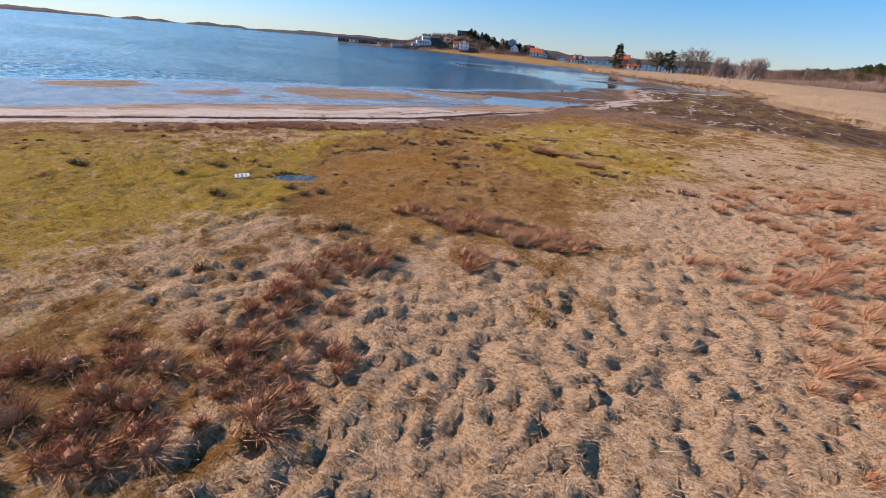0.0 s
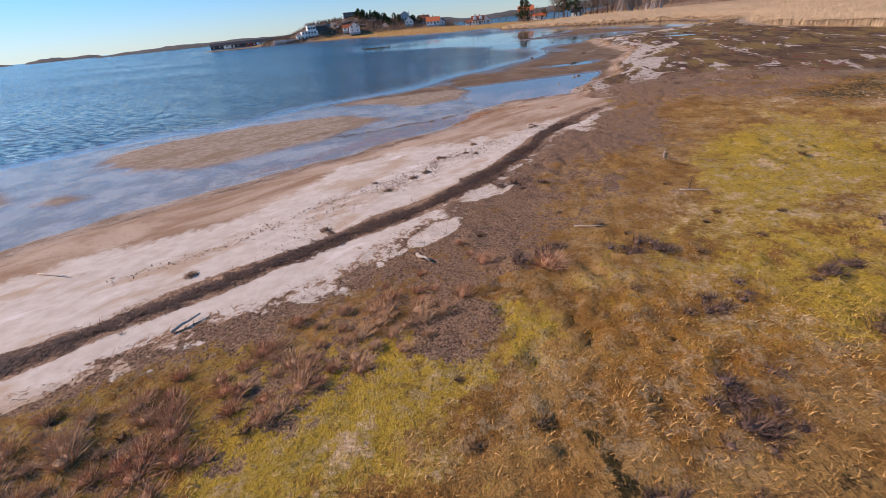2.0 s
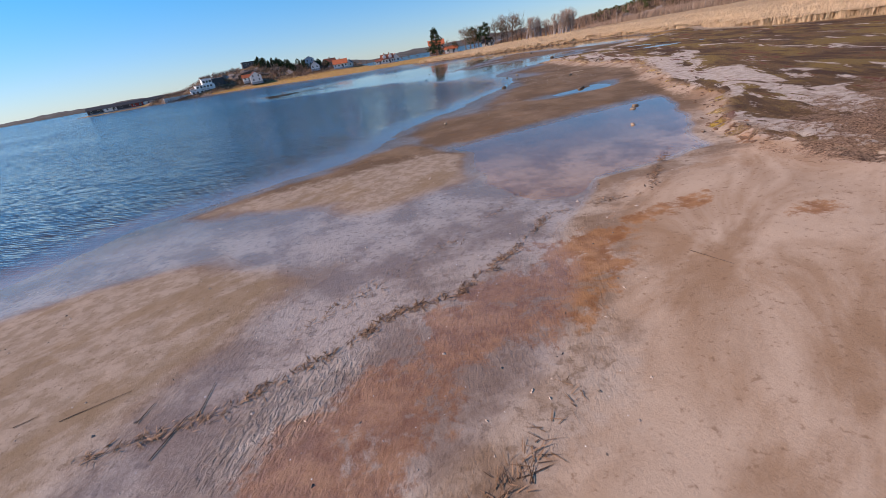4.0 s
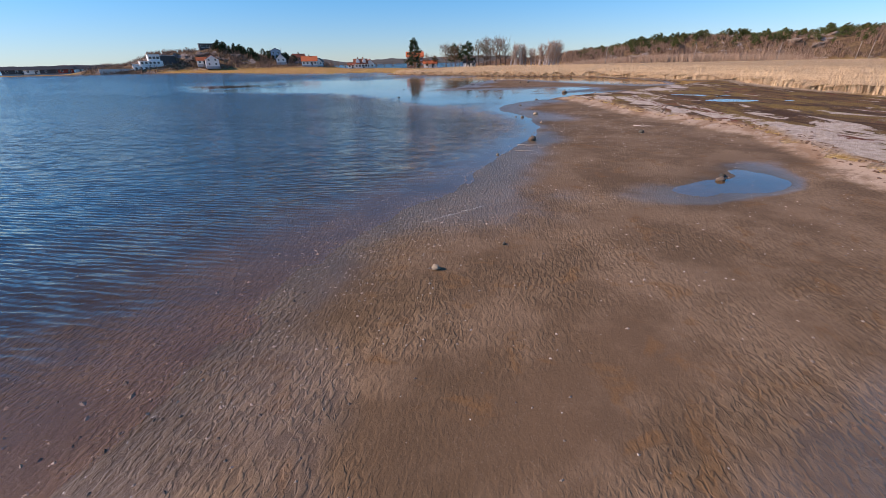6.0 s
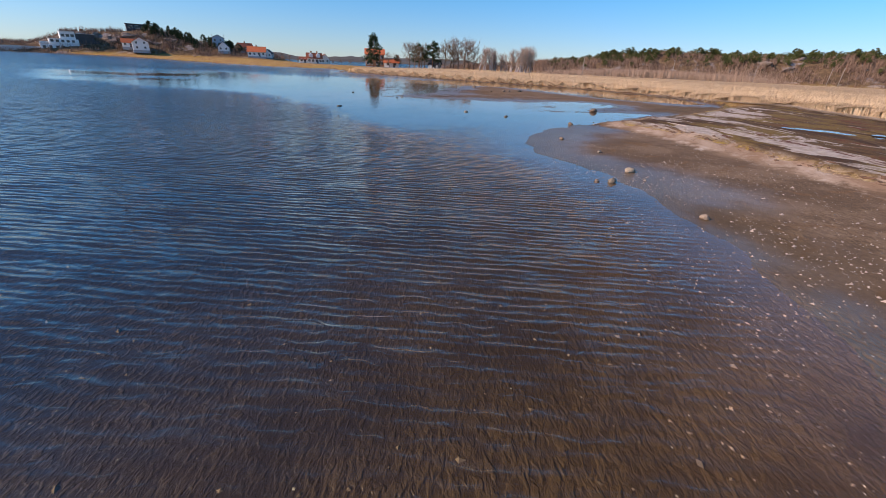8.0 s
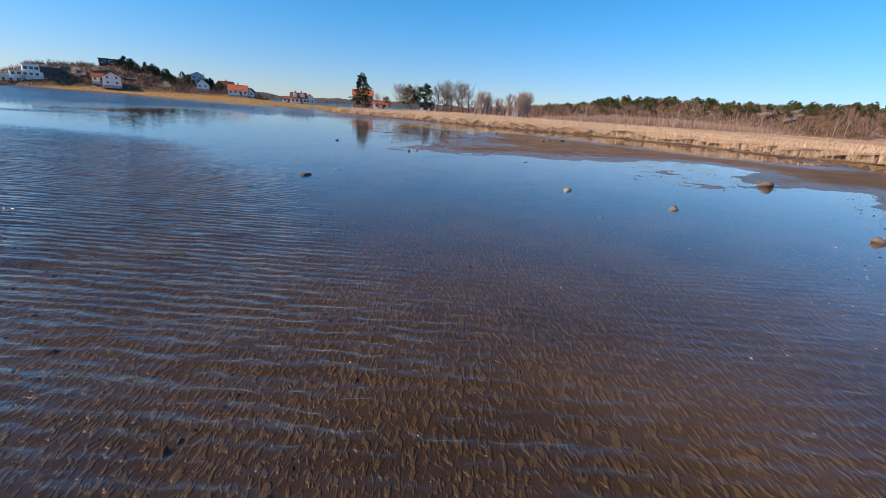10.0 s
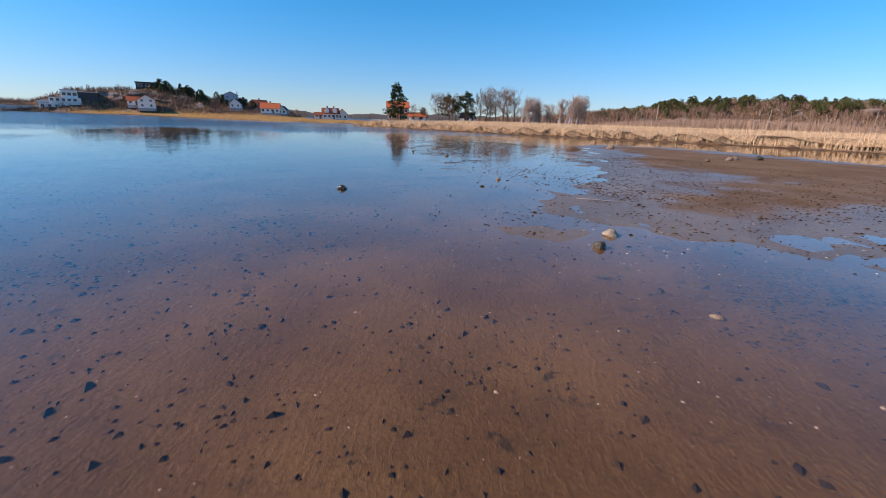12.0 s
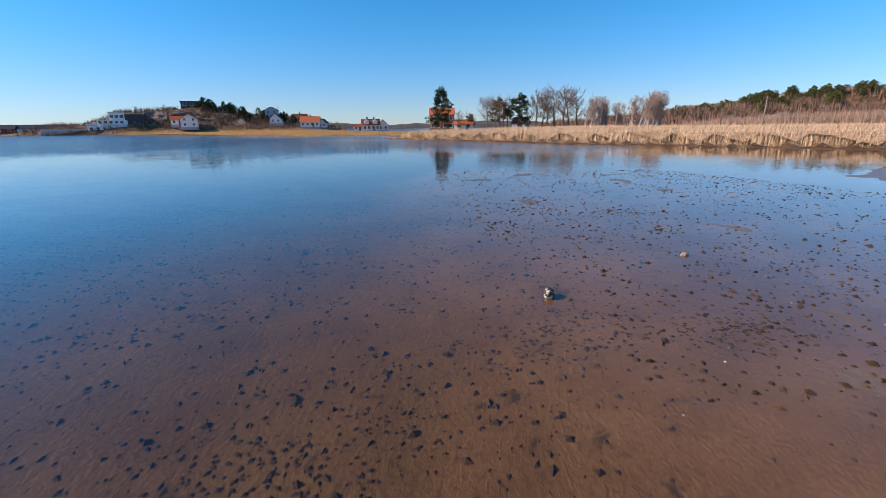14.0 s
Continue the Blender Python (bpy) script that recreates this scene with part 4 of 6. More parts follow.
house(on(92.5, 305, 0.3, -20), 9.0, 8.0, 5.6, 7.9, BROWNW, TILE, "brick house with an orange tiled roof behind the pine", 4, 2, 1)
house(on(99.0, 299, 0.2, -24), 7.0, 4.4, 2.2, 3.6, WHITE, TILE, "low white shed with a red roof behind the reeds", 2, 1, 0)
house(on(117.5, 288, 0.2, -55), 5.0, 4.2, 2.3, 4.2, WHITE, SLATE, "small white boathouse among bare trees", 1, 1, 0)
house(on(52.5, 421.5, 0.4, -12), 11, 7.0, 2.9, 5.9, WHITE, TILE, "white wooden house with a red tiled roof", 4, 1, 1)
house(on(60.0, 423, 0.4, 70), 7, 5, 2.7, 5.0, WHITE, SLATE, "white gabled annexe beside the red-roofed house", 2, 1, 0)
wh = house(on(78.0, 369.3, 0.2, -8), 8.5, 6.5, 2.9, 5.6, WHITE, TILE2, "white wooden house with dormers and a brown tiled roof", 4, 1, 2)
for xx in (-2.1, 2.1):
    dormer(wh, xx, 6.5, 2.9)
house(on(84.4, 370, 0.2, 80), 6.5, 5.2, 2.9, 5.4, WHITE, TILE2, "white gabled wing of the wooden house by the shore", 2, 1, 0)
house(on(71.5, 370, 0.2, -10), 4.0, 3.6, 2.0, 3.2, WHITE, TILE2, "white outhouse with a brown roof", 2, 1, 0)
house(on(-13.5, 434, 1.0, 97), 8.0, 8.5, 4.4, 7.2, WHITE, TILE2, "white wooden villa with a balcony under the hill", 3, 2, 0)
house(on(-20, 437, 1.0, 7), 6.0, 5.0, 2.6, 4.6, WHITE, TILE, "white side house with a red roof under the hill", 2, 1, 0)
house(on(31.5, 444, 0.6, 82), 8.0, 7.0, 5.6, 7.4, BLUEW, SLATE, "tall blue-grey house on the hillside", 2, 3, 0)
house(on(33.5, 431, 1.0, 80), 7.5, 6.5, 2.6, 5.6, WHITE, SLATE, "white gabled boathouse by the shore", 2, 1, 0)
house(on(48, 446, 1.5, 10), 9, 6.5, 3.2, 5.4, BROWNW, TILE2, "brown wooden house among the trees", 3, 1, 1)


def hotel(m):
    h_ = thing("hotel", m, "stepped grey and white waterside building with a glazed top floor", "building")
    part("wall", boxes((-11, 9, -6, 6, -1.5, 3.2), (-6.5, 7, -5, 6, 3.2, 6.2), (-1, 6, -3.6, 5, 6.2, 10.2)), WHITE, h_, "pale stepped floors")
    part("tower", boxes((6, 15, -3.4, 6, 6.2, 9.4), (7, 17, -4.2, 6, 3.2, 6.2)), DARKW, h_, "dark upper floors")
    part("annexe", boxes((9, 22, -5, 6, -1.5, 3.6)), GREYW, h_, "long grey annexe")
    part("roof", boxes((-1.4, 6.0, -4.0, 5.4, 10.2, 10.5), (6.0, 15.3, -3.8, 6.3, 9.4, 9.6), (-6.9, -1.1, -5.4, 6.4, 6.2, 6.4), (-11.4, -6.6, -6.4, 6.4, 3.2, 3.4), (8.8, 22.3, -5.3, 6.3, 3.6, 3.8)), PALE, h_)
    part("terrace", boxes((-30, -8, -5, 4, -1.5, 1.6)), PALE, h_, "pale quay wall")
    for i in range(6):
        window(h_, -9.4 + i * 2.9, -6, 0.8, 1.3, 1.6, "-y", False)
        if i < 5:
            window(h_, -5.2 + i * 2.4, -5, 4.0, 1.4, 1.7, "-y", False)
    for i in range(3):
        window(h_, 0.3 + i * 2.2, -3.6, 7.4, 1.6, 1.5, "-y", False)
    for i in range(3):
        window(h_, 11.2 + i * 4, -5, 0.9, 2.4, 1.4, "-y", False)
    for i in range(3):
        part("rail", boxes((-11.2, 6.8, -5.9 + 0.02 * i, -5.86 + 0.02 * i, 3.55 + 0.3 * i, 3.8 + 0.3 * i)), WHITE, h_)
    return h_


hotel(pose(-52, 440, 1.5, 0, 0, 14))
for i, (xx, yy, ww, wm, rm) in enumerate([(-84, 446, 9, DARKW, SLATE), (-92, 450, 11, WHITE, SLATE), (-102, 447, 8, REDW, SLATE), (-111, 452, 12, DARKW, SLATE), (-122, 455, 9, WHITE, SLATE), (-133, 456, 10, DARKW, SLATE)]):
    house(pose(xx, yy, 1.2, 0, 0, 12), ww, 6, 2.6, 4.4, wm, rm, "low boat shed on the quay beside the waterside building", 2, 1, 0, True, "boat_shed")
flat_house = thing("house", on(-15.5, 466, 0.2, 8), "dark flat-roofed house on top of the hill", "house", "houses round the bay")
part("wall", boxes((-6, 6, -4, 4, -1.5, 3.2)), DARKW, flat_house)
part("roof", boxes((-6.4, 6.4, -4.4, 4.4, 3.2, 3.5)), SLATE, flat_house)
for i in range(3):
    window(flat_house, -3.8 + i * 3.8, -4, 0.8, 2.2, 1.6, "-y", False)


# ---- plants of the marsh ----
def blade_mat(name, lo, hi, third=None, rough=0.75):
    k = Mat(name, rough, 0.2)
    c = k.mix(k.rnd(), lo, hi)
    if third:
        c = k.mix(k.ramp(k.noise(0.7, 3), 0.4, 0.65), c, third)
    c = k.mix(k.ramp(k.noise(14, 3), 0.4, 0.75, 0.0, 0.4), c, tuple(v * 0.45 for v in lo))
    return k.done(c)


STRAW = blade_mat("straw_grass", (0.46, 0.28, 0.13), (0.78, 0.56, 0.34))
RUST = blade_mat("rusty_grass", (0.30, 0.13, 0.06), (0.72, 0.40, 0.22), (0.56, 0.35, 0.19))
DARKTUFT = blade_mat("dark_rush", (0.07, 0.042, 0.02), (0.26, 0.15, 0.075))
DRIFT = blade_mat("drift_litter", (0.055, 0.028, 0.015), (0.40, 0.235, 0.13))
PALESTICK = blade_mat("bleached_reed_stalks", (0.30, 0.20, 0.12), (0.60, 0.46, 0.31))
REED = blade_mat("dry_reed", (0.52, 0.35, 0.19), (0.82, 0.61, 0.38), (0.72, 0.52, 0.31))
kt = Mat("turf_blades", 0.75, 0.2)
tc = kt.mix(kt.rnd(), (0.40, 0.19, 0.045), (0.70, 0.42, 0.15))
tc = kt.mix(kt.attr("green"), tc, kt.mix(kt.rnd(), (0.38, 0.245, 0.03), (0.66, 0.46, 0.09)))
tc = kt.mix(kt.attr("straw"), tc, kt.mix(kt.rnd(), (0.38, 0.25, 0.13), (0.68, 0.50, 0.31)))
TURFB = kt.done(tc)


def tussocks(name, P, R, H, mat, nb, rng, label, wind=(0.25, -0.05), w0=0.024, dome=0.72, rise=(0.05, 0.5), droop=1.0):
    """Mounds of grass: a rough dome each, under drooping blades."""
    hp = Heap()
    n = len(P)
    rings, sides = (0.0, 0.55, 0.9, 1.1), 9
    th = np.linspace(0, 2 * np.pi, sides, endpoint=False)
    vv = []
    for q in rings[1:]:
        jit = rng.uniform(0.82, 1.18, (n, sides))
        rad = R[:, None] * q * jit * 0.4
        zz = H[:, None] * np.sqrt(np.clip(1.18 - q * q, 0.0, 1)) * dome * rng.uniform(0.85, 1.1, (n, sides)) - (0.08 if q > 1 else 0)
        vv.append(np.stack([P[:, 0:1] + rad * np.cos(th), P[:, 1:2] + rad * np.sin(th), P[:, 2:3] + zz * 0.7], -1))
    topv = np.stack([P[:, 0], P[:, 1], P[:, 2] + H * dome * 0.75], -1)[:, None, :]
    v = np.concatenate([topv] + vv, 1)
    j = np.arange(sides)
    j2 = (j + 1) % sides
    f = [np.stack([np.zeros(sides, int), 1 + j, 1 + j2], -1)]
    for r_ in range(2):
        o0, o1 = 1 + r_ * sides, 1 + (r_ + 1) * sides
        f += [np.stack([o0 + j, o1 + j, o1 + j2], -1), np.stack([o0 + j, o1 + j2, o0 + j2], -1)]
    f = np.concatenate(f)
    m = 1 + 3 * sides
    hp.add(v.reshape(-1, 3), (f[None] + (np.arange(n) * m)[:, None, None]).reshape(-1, 3))
    k_ = np.repeat(np.arange(n), nb)
    t, rr = rng.uniform(0, 2 * np.pi, len(k_)), np.sqrt(rng.uniform(0, 1, len(k_)))
    d = np.stack([np.cos(t), np.sin(t), np.zeros_like(t)], -1)
    bp = P[k_] + d * (rr * R[k_] * 0.6)[:, None]
    bp[:, 2] -= 0.02
    lean = d * (R[k_] * rng.uniform(0.3, 1.1, len(k_)) * (0.35 + 0.65 * rr) * droop)[:, None] + np.array([[wind[0], wind[1], 0]]) * H[k_][:, None] * rng.uniform(0.3, 1.2, (len(k_), 1)) + np.column_stack([rng.normal(0, 0.35, (len(k_), 2)) * R[k_][:, None], np.zeros(len(k_))])
    hh = H[k_] * rng.uniform(*rise, len(k_)) * (1.15 - 0.5 * rr)
    hp.add(*blades(bp, hh, w0 * rng.uniform(0.6, 1.4, len(k_)), lean, rng, 1.1))
    return tagged(new(name, hp.mesh(name, mat)), label, "grass", kind="stuff")


def scatter(rng, n, x0, x1, y0, y1, keep):
    """Random places in a rectangle, kept with the chance that keep gives."""
    x, y = rng.uniform(x0, x1, n), rng.uniform(y0, y1, n)
    ok = rng.uniform(0, 1, n) < keep(x, y)
    x, y = x[ok], y[ok]
    zz, a = terrain(x, y)
    return np.stack([x, y, zz], -1), a


def thin(P, gap):
    """Drops places that lie closer than gap to an earlier one."""
    seen, out = {}, []
    for i, (x, y) in enumerate(P[:, :2]):
        c = (int(x // gap), int(y // gap))
        if all((x - a) ** 2 + (y - b) ** 2 > gap * gap for dx in (-1, 0, 1) for dy in (-1, 0, 1) for a, b in seen.get((c[0] + dx, c[1] + dy), ())):
            seen.setdefault(c, []).append((x, y))
            out.append(i)
    return P[out]


rng = np.random.RandomState(7)


P, _ = scatter(rng, 200000, -16, 33, 1.5, 26, lambda x, y: straw_keep(x, y) * np.clip(hummock(x, y, 0.37, 601) * 1.4, 0.04, 1) * np.clip(1.3 - y / 26, 0.3, 1))
n = len(P)
lean = np.column_stack([rng.normal(0.12, 0.10, n), rng.normal(-0.08, 0.10, n), np.zeros(n)])
obj_np("dead_grass", *blades(P - np.array([[0, 0, 0.02]]), rng.uniform(0.01, 0.14, n), rng.uniform(0.008, 0.02, n), lean, rng, 1.0), STRAW, False, "pale dead blades of grass on the hummocks", "grass", kind="stuff")


def rust_keep(x, y):
    b = lambda *e: blob(x, y, *e)
    return np.clip(1.0 * b(-2.8, 9.0, 0.9, 2.4, -12) + 0.65 * b(-5.0, 5.6, 3.2, 1.2, 10) + 0.85 * b(1.5, 14.6, 2.8, 0.9, -12) + 0.5 * b(-7.5, 3.4, 2.6, 1.2) + 0.5 * b(1.4, 11.6, 0.7, 0.7) + 0.35 * b(13, 8, 4, 6, -20) + 0.25 * b(8.9, 12.6, 1.2, 1) + 0.3 * b(19, 17, 6, 6), 0, 1)


P, _ = scatter(rng, 9000, -14, 28, 1.5, 26, rust_keep)
P = thin(P, 0.30)
R = rng.uniform(0.15, 0.36, len(P))
tussocks("rusty_tussocks", P, R, R * rng.uniform(1.1, 2.0, len(P)), RUST, 200, rng, "tall rusty-brown tussocks of dead marsh grass", wind=(0.45, -0.35), w0=0.014, dome=0.5, rise=(0.5, 1.0), droop=0.8)

SINGLE = [(-16.1, 17.3), (-15.6, 17.1), (-11.0, 18.9), (-10.6, 18.8), (-8.8, 15.3), (-8.4, 15.1), (-6.6, 16.9), (-6.2, 15.2), (-5.2, 16.7), (-5.7, 16.2), (-3.5, 13.0), (-3.2, 13.2), (-11.4, 17.2), (-9.6, 20.0), (-0.9, 12.7), (-5.9, 9.7), (9.4, 13.1), (0.5, 19.8), (0.5, 17.2), (7.9, 23.7), (8.3, 23.5), (7.5, 24.1), (11.1, 21.3), (1.0, 15.9), (11.5, 21.0), (22.7, 30.3), (16, 24), (17.5, 27), (9.4, 24.6), (14, 30), (4.6, 29.0), (2.2, 29.2), (8.3, 29.0)]
extra = rng.uniform((-22, 18), (26, 38), (120, 2))
P2 = np.vstack([np.array(SINGLE), extra])
P2 = np.column_stack([P2, ground_z(P2[:, 0], P2[:, 1])])
s1s = terrain(P2[:, 0], P2[:, 1])[1]["s1"]
P2 = P2[s1s > 1.0]
R = np.where(np.arange(len(P2)) < len(SINGLE), rng.uniform(0.22, 0.4, len(P2)), rng.uniform(0.08, 0.17, len(P2)))
tussocks("dark_tufts", P2, R, R * rng.uniform(0.8, 1.2, len(P2)), DARKTUFT, 150, rng, "dark tufts of rush standing in the short turf", w0=0.011, dome=0.4, rise=(0.5, 1.1), droop=0.9)


def edge_keep(x, y):
    s = terrain(x, y)[1]["s1"]
    return smooth01((s - 0.6) / 0.8) * smooth01((3.6 - s) / 1.2) * blob(x, y, -11.5, 28.8, 6.5, 2.6, 30) * (0.75 + grid_noise(x, y, 1.6, 301, 2))


P, _ = scatter(rng, 7000, -24, -3, 20, 36, edge_keep)
P = thin(P, 0.3)
R = rng.uniform(0.14, 0.34, len(P))
tussocks("shore_tussocks", P, R, R * rng.uniform(0.8, 1.2, len(P)), RUST, 240, rng, "reddish tufts of grass along the top of the beach", w0=0.009, dome=0.25, rise=(0.5, 1.1), droop=0.6)
HEATH = np.array([(6.6, 32.2), (0.4, 30.6), (2.1, 28.4), (-1.1, 28.0), (-2.2, 33.5), (-5.0, 25.2), (-3.5, 27.2), (7.7, 25.4), (-1.1, 28.5), (0.2, 33.0), (0.1, 22.9), (0.2, 24.6), (9.4, 28.6), (-1.1, 38.6), (3.2, 31.0)])
HEATH = np.repeat(HEATH, 9, 0) + rng.normal(0, 1, (9 * len(HEATH), 2)) * np.array([[0.42, 0.22]])
HEATH = np.column_stack([HEATH, ground_z(HEATH[:, 0], HEATH[:, 1])])
R = rng.uniform(0.12, 0.26, len(HEATH))
tussocks("heath_patches", HEATH, R, R * rng.uniform(0.5, 0.9, len(HEATH)), blade_mat("dead_heath", (0.05, 0.03, 0.022), (0.24, 0.145, 0.10)), 110, rng, "low purple-brown patches of dead heath in the turf", w0=0.012, dome=0.35, rise=(0.5, 1.2), droop=0.9)
BIGT = np.array([(5.0, 28.7), (5.35, 28.45), (5.7, 28.3), (6.9, 27.8), (4.7, 28.2), (5.2, 28.2), (-2.3, 33.0), (7.6, 25.6), (7.2, 25.9)])
BIGT = np.column_stack([BIGT, ground_z(BIGT[:, 0], BIGT[:, 1])])
R = np.array([0.5, 0.55, 0.5, 0.42, 0.38, 0.42, 0.4, 0.45, 0.4])
tussocks("pool_tussock", BIGT, R, R * 0.9, RUST, 600, rng, "large reddish tussock overhanging a small pool", w0=0.013, dome=0.5, rise=(0.5, 1.0), droop=0.9)


def turf_keep(x, y):
    s = terrain(x, y)[1]["s1"]
    near = np.clip(1.25 - np.hypot((x + 1) * 0.8, y - 20) / 34, 0.0, 1)
    return smooth01((s - 0.3) / 1.2) * near * (0.55 + 0.5 * grid_noise(x, y, 1.1, 401, 2)) * smooth01((60 - y) / 8) * (1 - 0.9 * np.clip(cover(x, y)[2], 0, 1)) * (1 - 0.7 * blob(x, y, 2.2, 40.5, 12, 4.2, 42))


P, a = scatter(rng, 900000, -26, 32, 4, 52, lambda x, y: turf_keep(x, y) * (0.25 + 0.9 * np.maximum(hummock(x, y, 0.5, 641), hummock(x, y, 0.3, 651))))
small = 1 - 0.5 * smooth01((P[:, 1] - 28) / 8)
h = rng.uniform(0.02, 0.11, len(P)) * (0.7 + 0.6 * rng.uniform(0, 1, len(P)) ** 3) * small
lean = np.column_stack([rng.normal(0.05, 0.06, len(P)), rng.normal(-0.01, 0.06, len(P)), np.zeros(len(P))])
v, f = blades(P, h, rng.uniform(0.006, 0.016, len(P)) * small, lean * small[:, None], rng)
me = mesh_np("short_turf", v, f, TURFB)
g_, st_, _, _ = cover(P[:, 0], P[:, 1])
g_ = np.clip(g_ * 1.5 - 0.25 + rng.uniform(-0.25, 0.25, len(P)), 0, 1)
me.attributes.new("green", "FLOAT", "POINT").data.foreach_set("value", np.repeat(g_, 5).astype(np.float32))
me.attributes.new("straw", "FLOAT", "POINT").data.foreach_set("value", np.repeat(np.clip(st_, 0, 1) * 0.8, 5).astype(np.float32))
tagged(new("short_turf", me), "short mossy green and rust-brown turf of the salt marsh", "grass", kind="stuff")

# ---- drift line ----


def drift_keep(x, y):
    _, _, d, s = cover(x, y)
    return np.clip(d * 1.2 - 0.25 + 0.35 * s, 0, 1)


P, _ = scatter(rng, 190000, -34, 26, 12, 60, drift_keep)
near_, _ = scatter(rng, 70000, -14, 16, 28, 50, drift_keep)
P = np.vstack([P, near_])
n = len(P)
P[:, 2] += rng.uniform(0.0, 0.05, n)
t = rng.uniform(0, 2 * np.pi, n)
ln = rng.uniform(0.04, 0.17, n)
lean = np.column_stack([np.cos(t) * ln, np.sin(t) * ln, np.zeros(n)])
pale = rng.uniform(0, 1, n) < 0.14
hp, hq = Heap(), Heap()
hp.add(*blades(P[~pale], rng.uniform(-0.01, 0.06, n)[~pale], rng.uniform(0.01, 0.024, n)[~pale], lean[~pale], rng, 1.0))
hq.add(*blades(P[pale], rng.uniform(0.0, 0.05, n)[pale], rng.uniform(0.006, 0.014, n)[pale], lean[pale] * 1.1, rng, 1.0))
tagged(new("drift_litter", hp.mesh("drift_litter", DRIFT)), "dark brown drift litter of seaweed and stalks along the beach", "seaweed", kind="stuff")
tagged(new("reed_litter", hq.mesh("reed_litter", PALESTICK)), "bleached reed stalks washed up in the drift line", "reed stalks", kind="stuff")


def mounds(name, C, r0, r1, mat, label, n_each=220, category="seaweed", heap=0.55):
    """Heaps of dark weed, each a low ragged pile of strips."""
    hp = Heap()
    for cx, cy in C:
        r = rng.uniform(r0, r1)
        m = n_each
        q = rng.normal(0, 0.42 * r, (m, 2))
        zz = float(ground_z(cx, cy)[0]) + heap * r * np.exp(-(q ** 2).sum(1) / (0.5 * r * r)) * rng.uniform(0.1, 1, m)
        t = rng.uniform(0, 2 * np.pi, m)
        ln = rng.uniform(0.3, 0.8, m) * r
        hp.add(*blades(np.column_stack([cx + q[:, 0], cy + q[:, 1], zz]), rng.uniform(-0.12, 0.16, m) * r * min(1, heap * 2.5), rng.uniform(0.06, 0.16, m) * r, np.column_stack([np.cos(t) * ln, np.sin(t) * ln, np.zeros(m)]), rng, 1.1))
    return tagged(new(name, hp.mesh(name, mat)), label, category, kind="stuff")


WEED = [(-8.0, 37.6), (-7.8, 37.3), (-3.2, 44.1), (-3.0, 44.0), (0.2, 43.0), (0.5, 43.2), (2.8, 47.6), (2.5, 47.4), (-6.3, 41.7), (-5.8, 40.5), (-1.2, 45.6), (-1.9, 44.2), (-4.7, 41.6), (-11.6, 35.9), (2.8, 48.2), (-4.1, 42.1), (10.4, 52.4), (-1.5, 43.8)]
mounds("seaweed_clumps", WEED, 0.1, 0.22, DRIFT, "dark clumps of dried seaweed lying on pale sand")

# the ridge of wrack itself
WRACKM = blade_mat("dark_wrack", (0.042, 0.025, 0.018), (0.19, 0.115, 0.08))
RIDGE = []
for (ax, ay), (bx, by) in zip(WRACK[1:-1], WRACK[2:]):
    m = int(40 * math.hypot(bx - ax, by - ay))
    for u in rng.uniform(0, 1, m):
        if grid_noise(np.array([ax + (bx - ax) * u]), np.array([ay + (by - ay) * u]), 2.5, 931, 2)[0] > -0.35:
            RIDGE.append((ax + (bx - ax) * u + rng.normal(0, 0.17), ay + (by - ay) * u + rng.normal(0, 0.17)))
mounds("wrack_ridge", RIDGE, 0.1, 0.24, WRACKM, "dark ridge of washed-up seaweed along the top of the beach", 34, heap=0.4)


# ---- reeds ----
rng = np.random.RandomState(21)


def reed_keep(x, y):
    s = signed(x, y, REEDS) + grid_noise(x, y, 2.5, 501, 2) * 0.7
    d = np.hypot(x - 25, y - 120)
    return smooth01(s / 0.6) * np.clip(np.exp(-s / 7) * 1.0 + 0.16, 0, 1) * np.clip(95 / (d + 1), 0.15, 1)


P1, a1 = scatter(rng, 340000, 46, 120, 20, 250, reed_keep)
P2, a2 = scatter(rng, 60000, 110, 270, -20, 250, reed_keep)
P = np.vstack([P1, P2])
rk = np.concatenate([a1["rock"], a2["rock"]])
P = P[rk < 0.4]
n = len(P)
s_ = signed(P[:, 0], P[:, 1], REEDS)
h = rng.uniform(0.95, 1.5, n) * (0.72 + 0.28 * smooth01(s_ / 2.5)) * (1 + 0.14 * grid_noise(P[:, 0], P[:, 1], 6, 511, 2))
w = rng.uniform(0.018, 0.04, n) * (1 + np.hypot(P[:, 0] - 25, P[:, 1] - 120) / 90)
lean = np.column_stack([rng.normal(0.12, 0.22, n), rng.normal(-0.04, 0.22, n), np.zeros(n)])
obj_np("reeds", *blades(P, h, w, lean, rng), REED, False, "tall dry golden reeds growing along the shore", "reeds", kind="stuff")
# the dense stand behind the edge
gx2, gy2 = np.arange(44, 290, 1.6), np.arange(-80, 250, 1.6)
RX, RY = np.meshgrid(gx2, gy2)
rx, ry = RX.ravel(), RY.ravel()
rs = signed(rx, ry, REEDS) + grid_noise(rx, ry, 3, 521, 2) * 0.8
rz, ra = terrain(rx, ry)
top = rz + np.where(rs > 0, smooth01(0.15 + rs / 2.2) * (0.86 + 0.16 * grid_noise(rx, ry, 4, 531, 3)), -0.3) * (1 - ra["rock"])
i = (np.arange(len(gy2) - 1)[:, None] * len(gx2) + np.arange(len(gx2) - 1)[None, :]).ravel()
q = np.stack([i, i + 1, i + len(gx2) + 1, i + len(gx2)], -1)
q = q[(rs[q] > 0.2).all(1) & (ra["rock"][q] < 0.9).any(1)]
kr = Mat("reed_stand", 0.9, 0.1)
